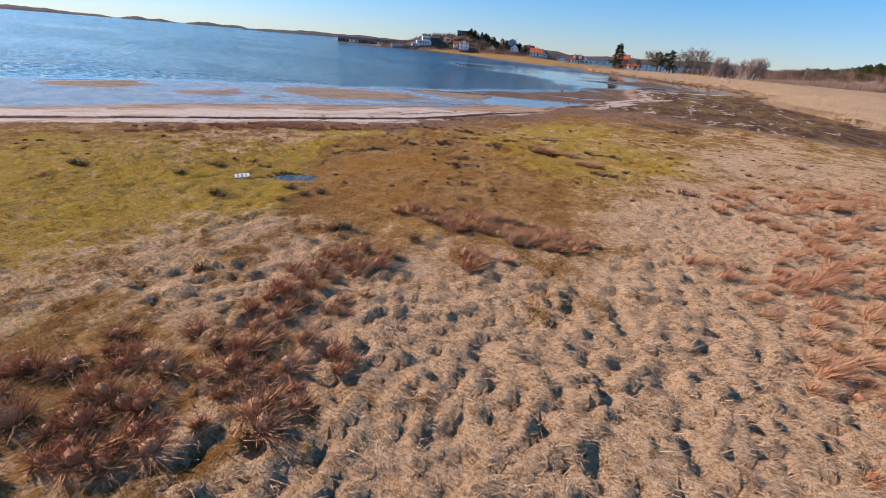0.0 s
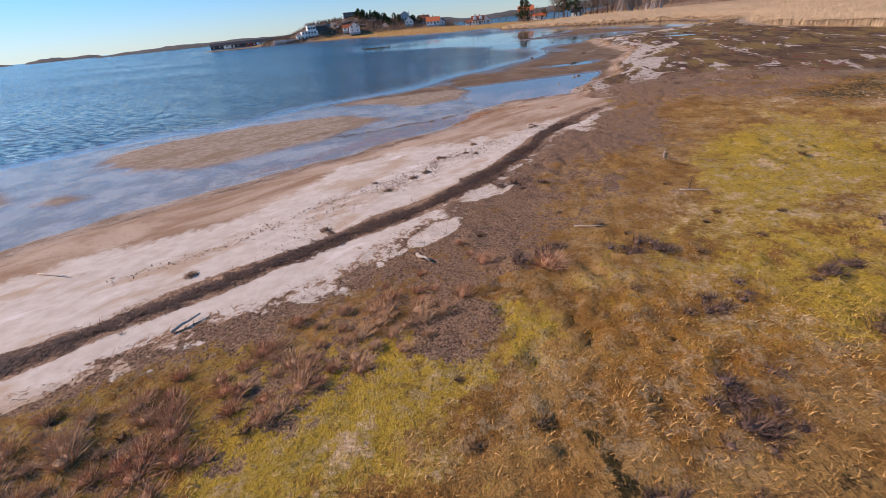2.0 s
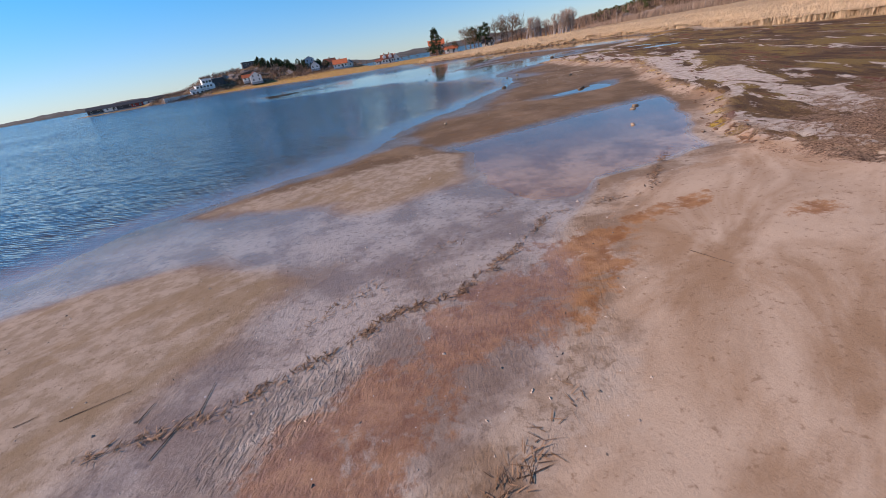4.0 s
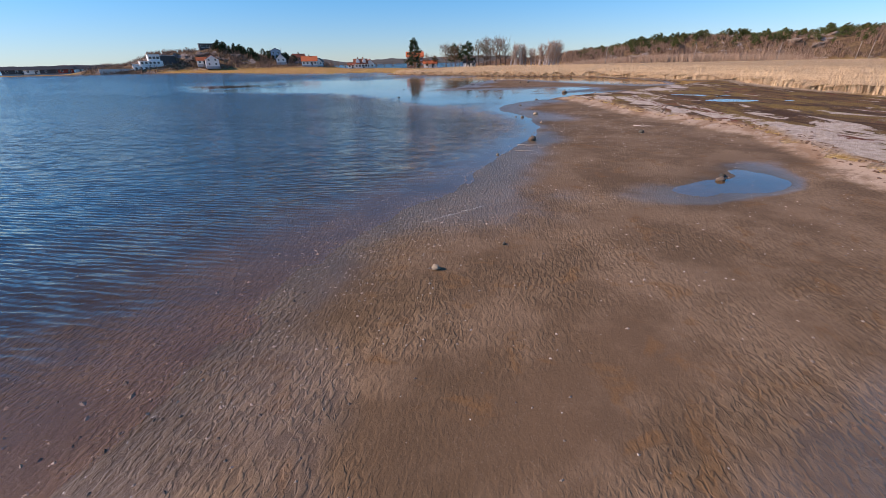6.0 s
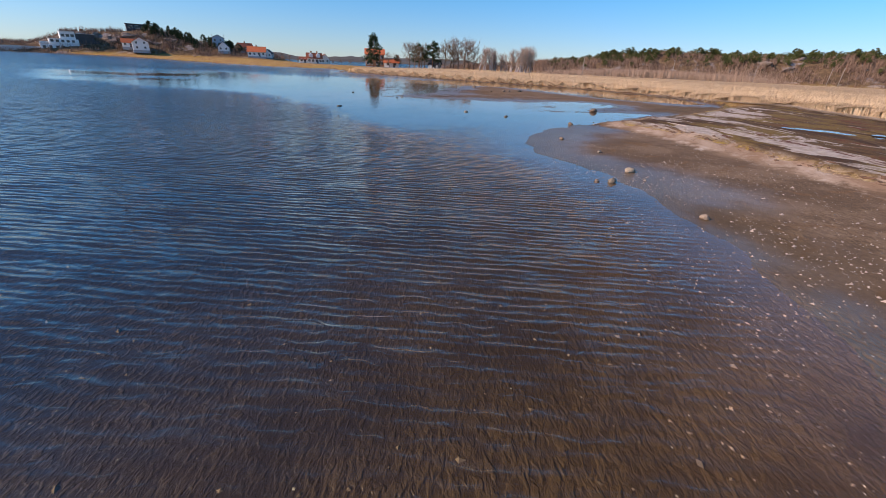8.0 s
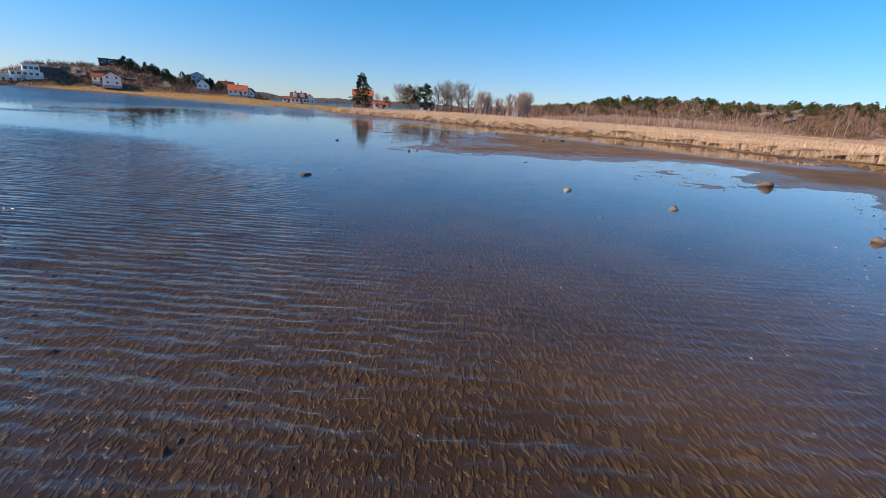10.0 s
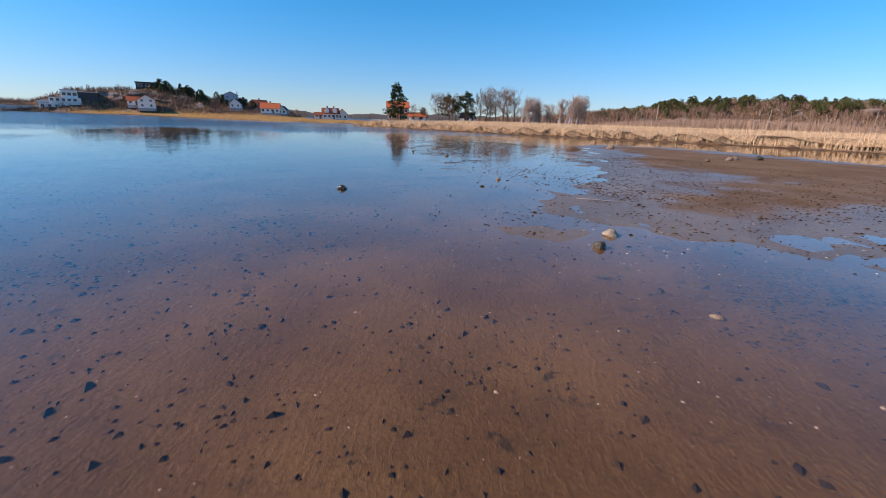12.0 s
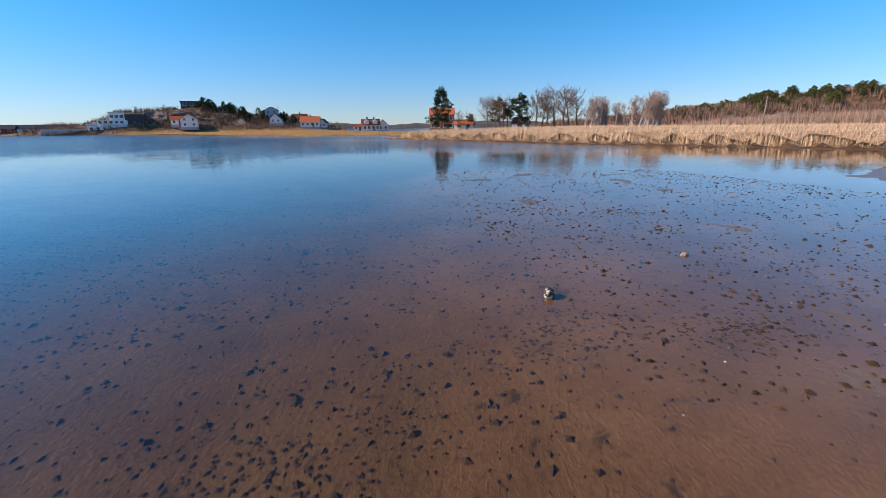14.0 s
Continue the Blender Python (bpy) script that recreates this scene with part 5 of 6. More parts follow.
rc = kr.mix(kr.ramp(kr.noise(0.25, 5), 0.35, 0.65), (0.56, 0.38, 0.21), (0.74, 0.53, 0.32))
rc = kr.mix(kr.ramp(kr.noise(5, 4, kr.scaled(kr.pos(), (1, 1, 0.12))), 0.35, 0.7), (0.40, 0.255, 0.13), rc)
obj_np("reed_stand", np.stack([rx, ry, top], -1), q, kr.done(rc, normal=kr.bump(kr.noise(5, 4, kr.scaled(kr.pos(), (1, 1, 0.15))), 0.9, 0.4)), True, "dense golden reed bed filling the low ground behind the shore", "reeds", kind="stuff")
# flattened stalks along the foot of the reeds
EDGE = [(58, 91), (63, 101), (68, 108), (76, 115.5), (73.8, 118.5), (76.2, 128), (79.5, 137), (79.5, 147), (78, 157), (71.5, 170), (65.5, 183), (61.5, 196), (54.5, 212)]
m = 9000
seg = rng.randint(0, len(EDGE) - 1, m)
e0, e1 = np.array(EDGE)[seg], np.array(EDGE)[seg + 1]
u = rng.uniform(0, 1, (m, 1))
q = e0 + (e1 - e0) * u + rng.normal(0, 0.5, (m, 2)) + np.array([[-0.4, 0]])
d = (e1 - e0) / np.linalg.norm(e1 - e0, axis=1)[:, None]
ln = rng.uniform(0.5, 1.8, m)[:, None]
lean = np.column_stack([d * ln + rng.normal(0, 0.25, (m, 2)), np.zeros(m)])
obj_np("fallen_reeds", *blades(np.column_stack([q, np.maximum(ground_z(q[:, 0], q[:, 1]), 0) + rng.uniform(0.02, 0.16, m)]), rng.uniform(-0.02, 0.12, m), rng.uniform(0.03, 0.08, m), lean, rng, 1.0), PALESTICK, False, "bleached fallen reeds lying along the water's edge", "reeds", kind="stuff")

# ---- trees ----
BARK = plain("grey_brown_bark", (0.16, 0.115, 0.085), 0.9, 0.35, 2.0)
BIRCHB = plain("pale_birch_bark", (0.42, 0.36, 0.33), 0.8, 0.3, 2.5)
PINEB = plain("pine_bark", (0.20, 0.11, 0.065), 0.9, 0.3, 2.0)
TWIG = blade_mat("bare_twigs", (0.17, 0.105, 0.07), (0.34, 0.225, 0.155))
BTWIG = blade_mat("birch_twigs", (0.30, 0.195, 0.13), (0.50, 0.36, 0.25))
BROWNLEAF = blade_mat("withered_leaves", (0.11, 0.07, 0.03), (0.25, 0.155, 0.07))
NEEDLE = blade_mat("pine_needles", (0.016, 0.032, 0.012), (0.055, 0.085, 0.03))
# lighter copy of the needles, with sunlight on the hill pines painted in
NEEDLE_LIT = blade_mat("sunlit_pine_needles", (0.045, 0.06, 0.014), (0.13, 0.14, 0.04))


def bare_tree(h, seed, bark, twig, label, spread=0.42, stems=1, lean=(0, 0), name="bare_tree", twigs=30):
    r = np.random.RandomState(seed)
    ob = thing(name, Matrix.Identity(4), label, "tree", "trees behind the reeds")
    tr, cr = Heap(), Heap()
    for s in range(stems):
        base = np.array([r.uniform(-1.6, 1.6), r.uniform(-1.6, 1.6), -0.3]) if stems > 1 else np.array([0, 0, -0.3])
        hh = h * r.uniform(0.8, 1.0)
        k_ = 8
        t = np.linspace(0, 1, k_)
        dx = np.array([lean[0] + r.normal(0, 0.08), lean[1] + r.normal(0, 0.08)]) * hh
        pts = np.column_stack([base[0] + dx[0] * t ** 1.3 + r.normal(0, 0.12, k_) * t, base[1] + dx[1] * t ** 1.3 + r.normal(0, 0.12, k_) * t, base[2] + hh * 0.92 * t])
        tr.tube(pts, 0.022 * h * (1 - t) ** 0.8 + 0.015, 7)
        for b in range(int(20 + h)):
            tb = r.uniform(0.3, 0.98)
            o = np.array([np.interp(tb, t, pts[:, j]) for j in range(3)])
            az = r.uniform(0, 2 * np.pi)
            L = h * spread * 1.1 * math.sin(math.pi * (0.05 + 0.82 * tb)) ** 0.8 * r.uniform(0.55, 1.0)
            e = o + np.array([math.cos(az) * L * 0.75 + lean[0] * L, math.sin(az) * L * 0.75 + lean[1] * L, L * r.uniform(0.3, 0.9)])
            mid = (o + e) / 2 + np.array([0, 0, -0.08 * L])
            tr.tube(np.array([o, mid, e]), [0.0045 * h, 0.003 * h, 0.008], 4)
            nt = twigs
            tt = r.uniform(0.2, 1.0, nt)
            q = o + (e - o) * tt[:, None] + r.normal(0, 0.04 * L, (nt, 3))
            dirs = r.normal(0, 1, (nt, 3)) * 0.55 + np.array([math.cos(az) * 0.3, math.sin(az) * 0.3, 0.25])
            ln = L * r.uniform(0.15, 0.4, nt)
            cr.add(*blades(q, dirs[:, 2] * ln, r.uniform(0.05, 0.09, nt), np.column_stack([dirs[:, :2] * ln[:, None], np.zeros(nt)]), r))
    a = new("trunk", tr.mesh("trunk", bark))
    b = new("crown", cr.mesh("crown", twig))
    a.parent = b.parent = ob
    return ob


def clump(r, c, rad, n, flat=0.6, size=0.2):
    """A spray of small needle tufts about c."""
    d = r.normal(0, 1, (n, 3))
    d /= np.linalg.norm(d, axis=1)[:, None]
    q = c + d * np.array([1, 1, flat]) * (rad * r.uniform(0.35, 1.0, n) ** 0.6)[:, None]
    t1, t2 = r.normal(0, size, (n, 3)), r.normal(0, size, (n, 3))
    v = np.stack([q, q + t1, q + t2], 1).reshape(-1, 3)
    return v, np.arange(3 * n).reshape(-1, 3)


def pine(h, seed, label, needle, tall=True, name="pine"):
    r = np.random.RandomState(seed)
    ob = thing(name, Matrix.Identity(4), label, "tree", "pines")
    tr, cr = Heap(), Heap()
    k_ = 9
    t = np.linspace(0, 1, k_)
    pts = np.column_stack([r.normal(0, 0.012 * h, k_) * t + 0.03 * h * t, r.normal(0, 0.012 * h, k_) * t, -0.4 + h * t])
    tr.tube(pts, 0.026 * h * (1 - t) ** 0.7 + 0.02, 8)
    nb = 26 if tall else 15
    for b in range(nb):
        tb = (0.16 + 0.82 * b / nb) if tall else (0.35 + 0.62 * b / nb)
        o = np.array([np.interp(tb, t, pts[:, j]) for j in range(3)])
        az = b * 2.4 + r.normal(0, 0.5)
        env = (0.30 * (1.12 - tb) ** 0.8 + 0.04) if tall else 0.42 * math.sin(math.pi * min(1, tb * 0.85 + 0.12)) ** 0.7
        L = h * env * r.uniform(0.6, 1.1)
        e = o + np.array([math.cos(az) * L, math.sin(az) * L, L * r.uniform(-0.05, 0.35)])
        tr.tube(np.array([o, (o + e) / 2 + (0, 0, -0.03 * L), e]), [0.007 * h, 0.005 * h, 0.01], 4)
        for c in range(5 if tall else 6):
            u = r.uniform(0.45, 1.05)
            cr.add(*clump(r, o + (e - o) * u + r.normal(0, 0.12 * L, 3), h * r.uniform(0.045, 0.085), 36 if tall else 22, 0.5, (0.016 * h + 0.03) * (1 if tall else 1.35)))
    cr.add(*clump(r, pts[-1], h * 0.07, 90, 0.9, 0.02 * h))
    a = new("trunk", tr.mesh("trunk", PINEB))
    b = new("crown", cr.mesh("crown", needle))
    a.parent = b.parent = ob
    return ob


def put(ob, x, y, dz=0.0, yaw=0.0, s=1.0):
    ob.matrix_basis = on(x, y, dz, yaw) @ Matrix.Scale(s, 4)
    return ob


def again(ob, x, y, yaw, s, dz=0.0):
    c = copy_thing(ob, on(x, y, dz, yaw))
    c.scale = (s, s, s)
    return c


big = put(pine(13.6, 5, "tall dark pine standing alone behind the reeds", NEEDLE), 82.9, 281.2)
bt = [bare_tree(12.5, 31, BARK, TWIG, "bare grey-brown deciduous tree behind the reeds"), bare_tree(11, 32, BARK, TWIG, "bare grey-brown deciduous tree behind the reeds", 0.5), bare_tree(10, 33, BIRCHB, BTWIG, "bare pale birch leaning with the wind", 0.26, 6, (0.2, -0.05), twigs=13), bare_tree(9.5, 36, BARK, BROWNLEAF, "tree with withered brown leaves behind the reeds", 0.5)]
wp = [pine(9.5, 41, "broad dark pine among bare trees", NEEDLE, False), pine(5.2, 42, "low wind-shaped pine on the rocky hill", NEEDLE_LIT, False), pine(4.6, 43, "low wind-shaped pine on the rocky hill", NEEDLE_LIT, False), pine(6.4, 44, "dark pine on the wooded hill", NEEDLE, True)]


def ray_place(az, rng_m):
    return 25.9 + rng_m * math.sin(radians(az)), 130.9 + rng_m * math.cos(radians(az))


first = set()
ROW = [(0, 26.3, 176, 0.82), (3, 27.2, 173, 0.95), (3, 28.2, 176, 0.9), (0, 28.6, 180, 0.85), (10, 29.9, 176, 1.02), (10, 27.8, 182, 0.95), (0, 31.0, 178, 0.75), (3, 31.9, 174, 1.05), (1, 32.6, 182, 0.95), (3, 33.2, 178, 0.9), (1, 34.0, 176, 1.05), (0, 34.9, 174, 0.98), (1, 35.7, 178, 1.0), (0, 36.5, 176, 0.8), (2, 37.6, 174, 0.95), (2, 38.9, 176, 0.95), (2, 39.6, 180, 0.8), (2, 41.2, 178, 0.75), (2, 42.4, 176, 0.92), (2, 43.3, 172, 1.0), (2, 43.9, 176, 1.05), (2, 44.4, 180, 0.95), (1, 23.2, 180, 0.5), (0, 24.6, 182, 0.45), (10, 24.2, 184, 0.5)]
for kind_, az, dist, sc in ROW:
    src = wp[kind_ - 10] if kind_ >= 10 else bt[kind_]
    xx, yy = ray_place(az, dist)
    if src.name in first:
        again(src, xx, yy, az * 57 % 360, sc * 1.28)
    else:
        first.add(src.name)
        put(src, xx, yy, 0, az * 57 % 360, sc * 1.28)

# pines along the crest of the rocky hill, and on the hill by the hotel
rr = np.random.RandomState(77)
line, hs, wid = RIDGES[0]
cum = np.array(line, float)
for kk in range(190):
    u = rr.uniform(0.8, len(line) - 2.2)
    i0 = int(u)
    c = cum[i0] + (cum[i0 + 1] - cum[i0]) * (u - i0)
    d = cum[i0 + 1] - cum[i0]
    nrm = np.array([d[1], -d[0]]) / np.hypot(*d)
    off = rr.normal(3, 9) if kk % 3 else rr.normal(13, 7)
    q = c + nrm * off
    src = wp[1 + kk % 2]
    sc = rr.uniform(0.6, 1.1) * (0.55 + 0.45 * min(1, u - 0.6))
    if src.name not in first:
        first.add(src.name)
        put(src, q[0], q[1], 0, rr.uniform(0, 360), sc)
    else:
        again(src, q[0], q[1], rr.uniform(0, 360), sc)
hp = Heap()
for kk in range(420):
    u = rr.uniform(0.7, len(line) - 2.2)
    i0 = int(u)
    d = cum[i0 + 1] - cum[i0]
    q = cum[i0] + d * (u - i0) + np.array([d[1], -d[0]]) / np.hypot(*d) * (rr.normal(2, 9) if kk % 2 else rr.normal(14, 7))
    h_ = rr.uniform(1.8, 4.0) * (0.6 + 0.4 * min(1, u - 0.5))
    base = np.array([q[0], q[1], ground_z(q[0], q[1])[0]])
    hp.tube(base + np.array([(0, 0, -0.3), (0.1 * h_, 0, 0.5 * h_), (0.2 * h_, -0.05 * h_, 0.9 * h_)]), [0.12, 0.09, 0.05], 4)
    for c in range(7):
        hp.add(*clump(rr, base + np.array([0.15 * h_, 0, 0.35 * h_ + 0.6 * h_ * c / 7]) + rr.normal(0, 0.16 * h_, 3) * np.array([1, 1, 0.3]), 0.24 * h_, 26, 0.5, 0.07 * h_))
tagged(new("pine_wood", hp.mesh("pine_wood", NEEDLE_LIT)), "dense low pines covering the rocky hill behind the reeds", "trees", kind="stuff")
for kk in range(90):
    az, dist = rr.uniform(-6.5, 3.5), rr.uniform(306, 338)
    if az < -3 and dist < 318:
        dist += 15
    xx, yy = ray_place(az, dist)
    src = wp[3] if kk % 3 else wp[0]
    if src.name not in first:
        first.add(src.name)
        put(src, xx, yy, 0, kk * 50, 1.0)
    else:
        again(src, xx, yy, kk * 50, rr.uniform(0.45, 0.95) * (0.7 if src is wp[0] else 1))
for az, dist, sc in ((4.0, 300, 0.5), (5.0, 318, 0.55), (7.6, 292, 0.4), (9.2, 280, 0.42), (10.2, 275, 0.35), (14.8, 255, 0.3), (16, 240, 0.3), (2.8, 300, 0.6), (-0.6, 303, 0.6), (-12, 330, 0.4), (-9.5, 330, 0.35), (17.3, 235, 0.28), (8.4, 288, 0.45)):
    xx, yy = ray_place(az, dist)
    again(bt[int(az * 10) % 2], xx, yy, az * 91, sc)

# ---- scrub on the hills ----


def scrub_keep(x, y):
    z_, a_ = terrain(x, y)
    return a_["rock"] * (0.35 + 0.6 * grid_noise(x, y, 12, 601, 3))


P, _ = scatter(rr, 60000, 120, 330, 90, 330, scrub_keep)
Pb, _ = scatter(rr, 9000, -90, 70, 420, 500, scrub_keep)
P = np.vstack([P[:7500], Pb[:2200]])
k_ = np.repeat(np.arange(len(P)), 10)
q = P[k_] + np.column_stack([rr.normal(0, 0.6, len(k_)), rr.normal(0, 0.6, len(k_)), np.zeros(len(k_))])
obj_np("scrub", *blades(q, rr.uniform(0.6, 3.2, len(k_)), rr.uniform(0.1, 0.25, len(k_)), np.column_stack([rr.normal(0, 0.35, len(k_)), rr.normal(0, 0.35, len(k_)), np.zeros(len(k_))]), rr), TWIG, False, "brown leafless scrub on the rocky slope", "bushes", kind="stuff")
m = 26000
u = rr.uniform(0, 1, m)
base = np.array([150, 236]) + u[:, None] * np.array([95, -42]) + np.column_stack([rr.normal(0, 5, m), rr.normal(3, 5, m)])
hh = rr.uniform(2.0, 5.0, m) * (0.5 + 0.5 * np.sin(np.pi * np.clip(u * 1.05, 0, 1)))
obj_np("thicket", *blades(np.column_stack([base, ground_z(base[:, 0], base[:, 1])]), hh, rr.uniform(0.09, 0.18, m), np.column_stack([rr.normal(0, 0.5, m), rr.normal(0, 0.5, m), np.zeros(m)]), rr), BTWIG, False, "dense thicket of bare saplings below the hill", "bushes", kind="stuff")


# ---- stones ----
rng = np.random.RandomState(91)
STONE = plain("beach_stone", (0.21, 0.155, 0.11), 0.75, 0.4, 9.0, by="object", bump=0.6)
PALESTONE = plain("pale_stone", (0.27, 0.215, 0.15), 0.75, 0.35, 9.0, by="object", bump=0.5)
DARKSTONE = plain("weedy_stone", (0.085, 0.075, 0.055), 0.6, 0.4, 10.0, by="object", bump=0.8)
km = Mat("barnacled_stone", 0.75, 0.3)
MIXSTONE = km.done(km.mix(km.ramp(km.noise(9, 4), 0.5, 0.6), (0.05, 0.045, 0.035), (0.60, 0.55, 0.46)), normal=km.bump(km.noise(18, 4), 0.8, 0.05))
PEAT = plain("eroded_peat", (0.15, 0.085, 0.05), 0.95, 0.45, 2.5, bump=0.9, bscale=12)


def lump(r, sx, sy, sz, seed, sub=2, rough=0.28):
    """A rounded, uneven stone shape as a bmesh, its foot at z = 0."""
    bm = bmesh.new()
    bmesh.ops.create_icosphere(bm, subdivisions=sub, radius=1)
    off = Vector((seed * 7.3, seed * 3.1, seed * 1.7))
    for v in bm.verts:
        d = 1 + rough * noise.noise(v.co * 1.1 + off) + 0.4 * rough * noise.noise(v.co * 3 + off)
        v.co = Vector((v.co.x * d * r * sx, v.co.y * d * r * sy, (v.co.z * d * 0.85 + 0.45) * r * sz))
    return bm


def stone(x, y, r, mat, label, flat=0.7, seed=1, rough=0.55):
    bm = lump(r, 1.0, 0.75, flat, seed, 2, rough)
    me = bpy.data.meshes.new("stone")
    bm.to_mesh(me)
    bm.free()
    me.materials.append(mat)
    me.polygons.foreach_set("use_smooth", [True] * len(me.polygons))
    ob = new("stone", me)
    ob.matrix_basis = pose(x, y, float(ground_z(x, y)[0]) - 0.02 * r, 0, 0, seed * 47 % 360)
    return tagged(ob, label, "stone", "stones on the flats")


for i, (x0, y0, r, mat, fl, lab) in enumerate([
    (17.06, 87.22, 0.27, STONE, 1.0, "round brown boulder at the water's edge"), (13.3, 84.8, 0.12, PALESTONE, 0.6, "pale flat stone on wet sand"),
    (7.6, 75.0, 0.07, DARKSTONE, 0.8, "small dark stone on rippled sand"), (5.5, 74.5, 0.13, PALESTONE, 0.9, "pale stone on rippled sand"),
    (24.1, 85.8, 0.2, DARKSTONE, 1.0, "dark angular stone on the sand flat"), (29.7, 117.3, 0.26, PALESTONE, 0.55, "flat pale stone lying in shallow water"),
    (31.0, 113.7, 0.27, PALESTONE, 0.6, "flat pale stone lying in shallow water"), (42.3, 115.6, 0.42, STONE, 0.7, "broad brown stone on the mud flat"),
    (27.4, 113.8, 0.13, DARKSTONE, 0.6, "small weedy stone in shallow water"), (20.85, 122.35, 0.27, DARKSTONE, 0.75, "dark weedy stone breaking the water"),
    (22.56, 123.9, 0.24, MIXSTONE, 0.4, "dark stone with white barnacles in shallow water"), (18.6, 120.9, 0.24, DARKSTONE, 0.35, "weedy stone just under the water"),
    (34.5, 125.2, 0.22, STONE, 0.3, "flat brown stone in shallow water"), (30.2, 131.1, 0.22, PALESTONE, 0.5, "long pale stone on the tip of the mud flat"),
    (29.4, 130.6, 0.13, DARKSTONE, 0.9, "dark stone on the tip of the mud flat"), (28.6, 128.2, 0.1, STONE, 0.5, "small brown stone in shallow water"),
    (26.9, 137.6, 0.16, MIXSTONE, 1.0, "dark stone with a white patch in shallow water"), (23.5, 142.0, 0.24, STONE, 0.45, "flat brown stone breaking the water"),
    (32.4, 138.0, 0.1, PALESTONE, 0.9, "yellowish stone in shallow water"), (31.0, 136.8, 0.08, DARKSTONE, 0.7, "small dark stone in shallow water"),
    (51.1, 141.1, 0.3, STONE, 0.8, "brown stone on the mud flat"), (48.8, 141.0, 0.24, STONE, 0.7, "brown stone on the mud flat"),
    (52.4, 141.5, 0.28, STONE, 0.8, "brown stone on the mud flat"), (54.0, 141.0, 0.34, DARKSTONE, 0.7, "dark stone on the mud flat"),
    (35.0, 146.9, 0.12, STONE, 0.8, "small brown stone in shallow water"), (34.3, 150.0, 0.12, MIXSTONE, 0.9, "small stone with barnacles in shallow water"),
    (52.6, 151.5, 0.42, STONE, 0.8, "rounded brown stone on the mud flat"), (37.3, 150.6, 0.08, PALESTONE, 0.7, "small pale stone in shallow water"),
    (22.7, 96.6, 0.2, PALESTONE, 0.8, "pale stone at the water's edge"), (22.3, 96.9, 0.13, STONE, 0.8, "brown stone at the water's edge"),
    (21.9, 92.9, 0.16, STONE, 0.8, "brown stone at the water's edge"), (24.6, 97.4, 0.24, PALESTONE, 0.7, "pale stone on the sand flat"),
    (26.5, 100.6, 0.15, PALESTONE, 0.6, "pale stone on the sand flat"), (27.6, 104.2, 0.2, STONE, 0.6, "brown stone on the sand flat"),
    (33.0, 109.0, 0.2, STONE, 0.7, "brown stone on the sand flat"), (18.2, 76.6, 0.24, STONE, 0.6, "brown stone in a shallow pool"), (18.7, 76.9, 0.2, DARKSTONE, 0.6, "dark stone in a shallow pool"),
    (10.8, 63.0, 0.16, STONE, 0.7, "brown stone on wet sand"), (13.6, 66.0, 0.2, PALESTONE, 0.5, "pale stone on wet sand"), (14.3, 66.6, 0.22, STONE, 0.6, "brown stone on wet sand"),
    (31.5, 163.6, 0.2, DARKSTONE, 0.5, "dark stone breaking the still water")]):
    stone(x0, y0, r * 0.8, mat, lab, fl, i + 3)

# outcrops on the hills
ROCKM = plain("grey_rock", (0.21, 0.16, 0.125), 0.9, 0.5, 0.5, bump=0.8, bscale=2.5)
for i, (x0, y0, r) in enumerate([(247, 206, 5), (258, 209, 5.5), (266, 214, 6), (272, 203, 5.5), (280, 199, 6), (288, 190, 6), (262, 198, 4), (300, 178, 6), (-30, 448, 5), (-20, 452, 6), (-38, 452, 5), (-8, 446, 4.5), (2, 448, 4), (-45, 455, 5)]):
    bm = lump(r * 0.7, 1.35, 1.0, 0.7, i + 60, 3, 0.9)
    me = bpy.data.meshes.new("rock_outcrop")
    bm.to_mesh(me)
    bm.free()
    me.materials.append(ROCKM)
    ob = new("rock_outcrop", me)
    ob.matrix_basis = pose(x0, y0, float(ground_z(x0, y0)[0]) - 0.5 * r, 0, 0, i * 61 % 360)
    tagged(ob, "weathered grey rock outcrop on the hillside", "rock", "outcrops on the hills")


def specks(name, P, size, mat, label, category, flat=0.5, solid=False):
    """Tiny uneven grains joined into one mesh."""
    n = len(P)
    o = np.array([(1, 0, 0), (-1, 0, 0), (0, 1, 0), (0, -1, 0), (0, 0, 1), (0, 0, -1)], float)
    t = rng.uniform(0, 2 * np.pi, n)
    c, s = np.cos(t), np.sin(t)
    q = o[None] * rng.uniform(0.55, 1.3, (n, 6, 1)) * np.stack([size, size * rng.uniform(0.4, 0.9, n), size * flat], -1)[:, None, :]
    v = np.stack([q[..., 0] * c[:, None] - q[..., 1] * s[:, None], q[..., 0] * s[:, None] + q[..., 1] * c[:, None], q[..., 2]], -1) + P[:, None, :]
    f = np.array([(0, 2, 4), (2, 1, 4), (1, 3, 4), (3, 0, 4), (2, 0, 5), (1, 2, 5), (3, 1, 5), (0, 3, 5)])[: 8 if solid else 4]
    return obj_np(name, v.reshape(-1, 3), (f[None] + (np.arange(n) * 6)[:, None, None]).reshape(-1, 3), mat, False, label, category, kind="stuff")


SHELL = plain("bleached_shell", (0.62, 0.57, 0.50), 0.6, 0.3, 5, by="island")
PEBBLE = plain("mixed_pebbles", (0.26, 0.20, 0.155), 0.7, 0.6, 5, by="island")
SILT = plain("dark_weed_scraps", (0.052, 0.032, 0.017), 0.9, 0.5, 5, by="island")


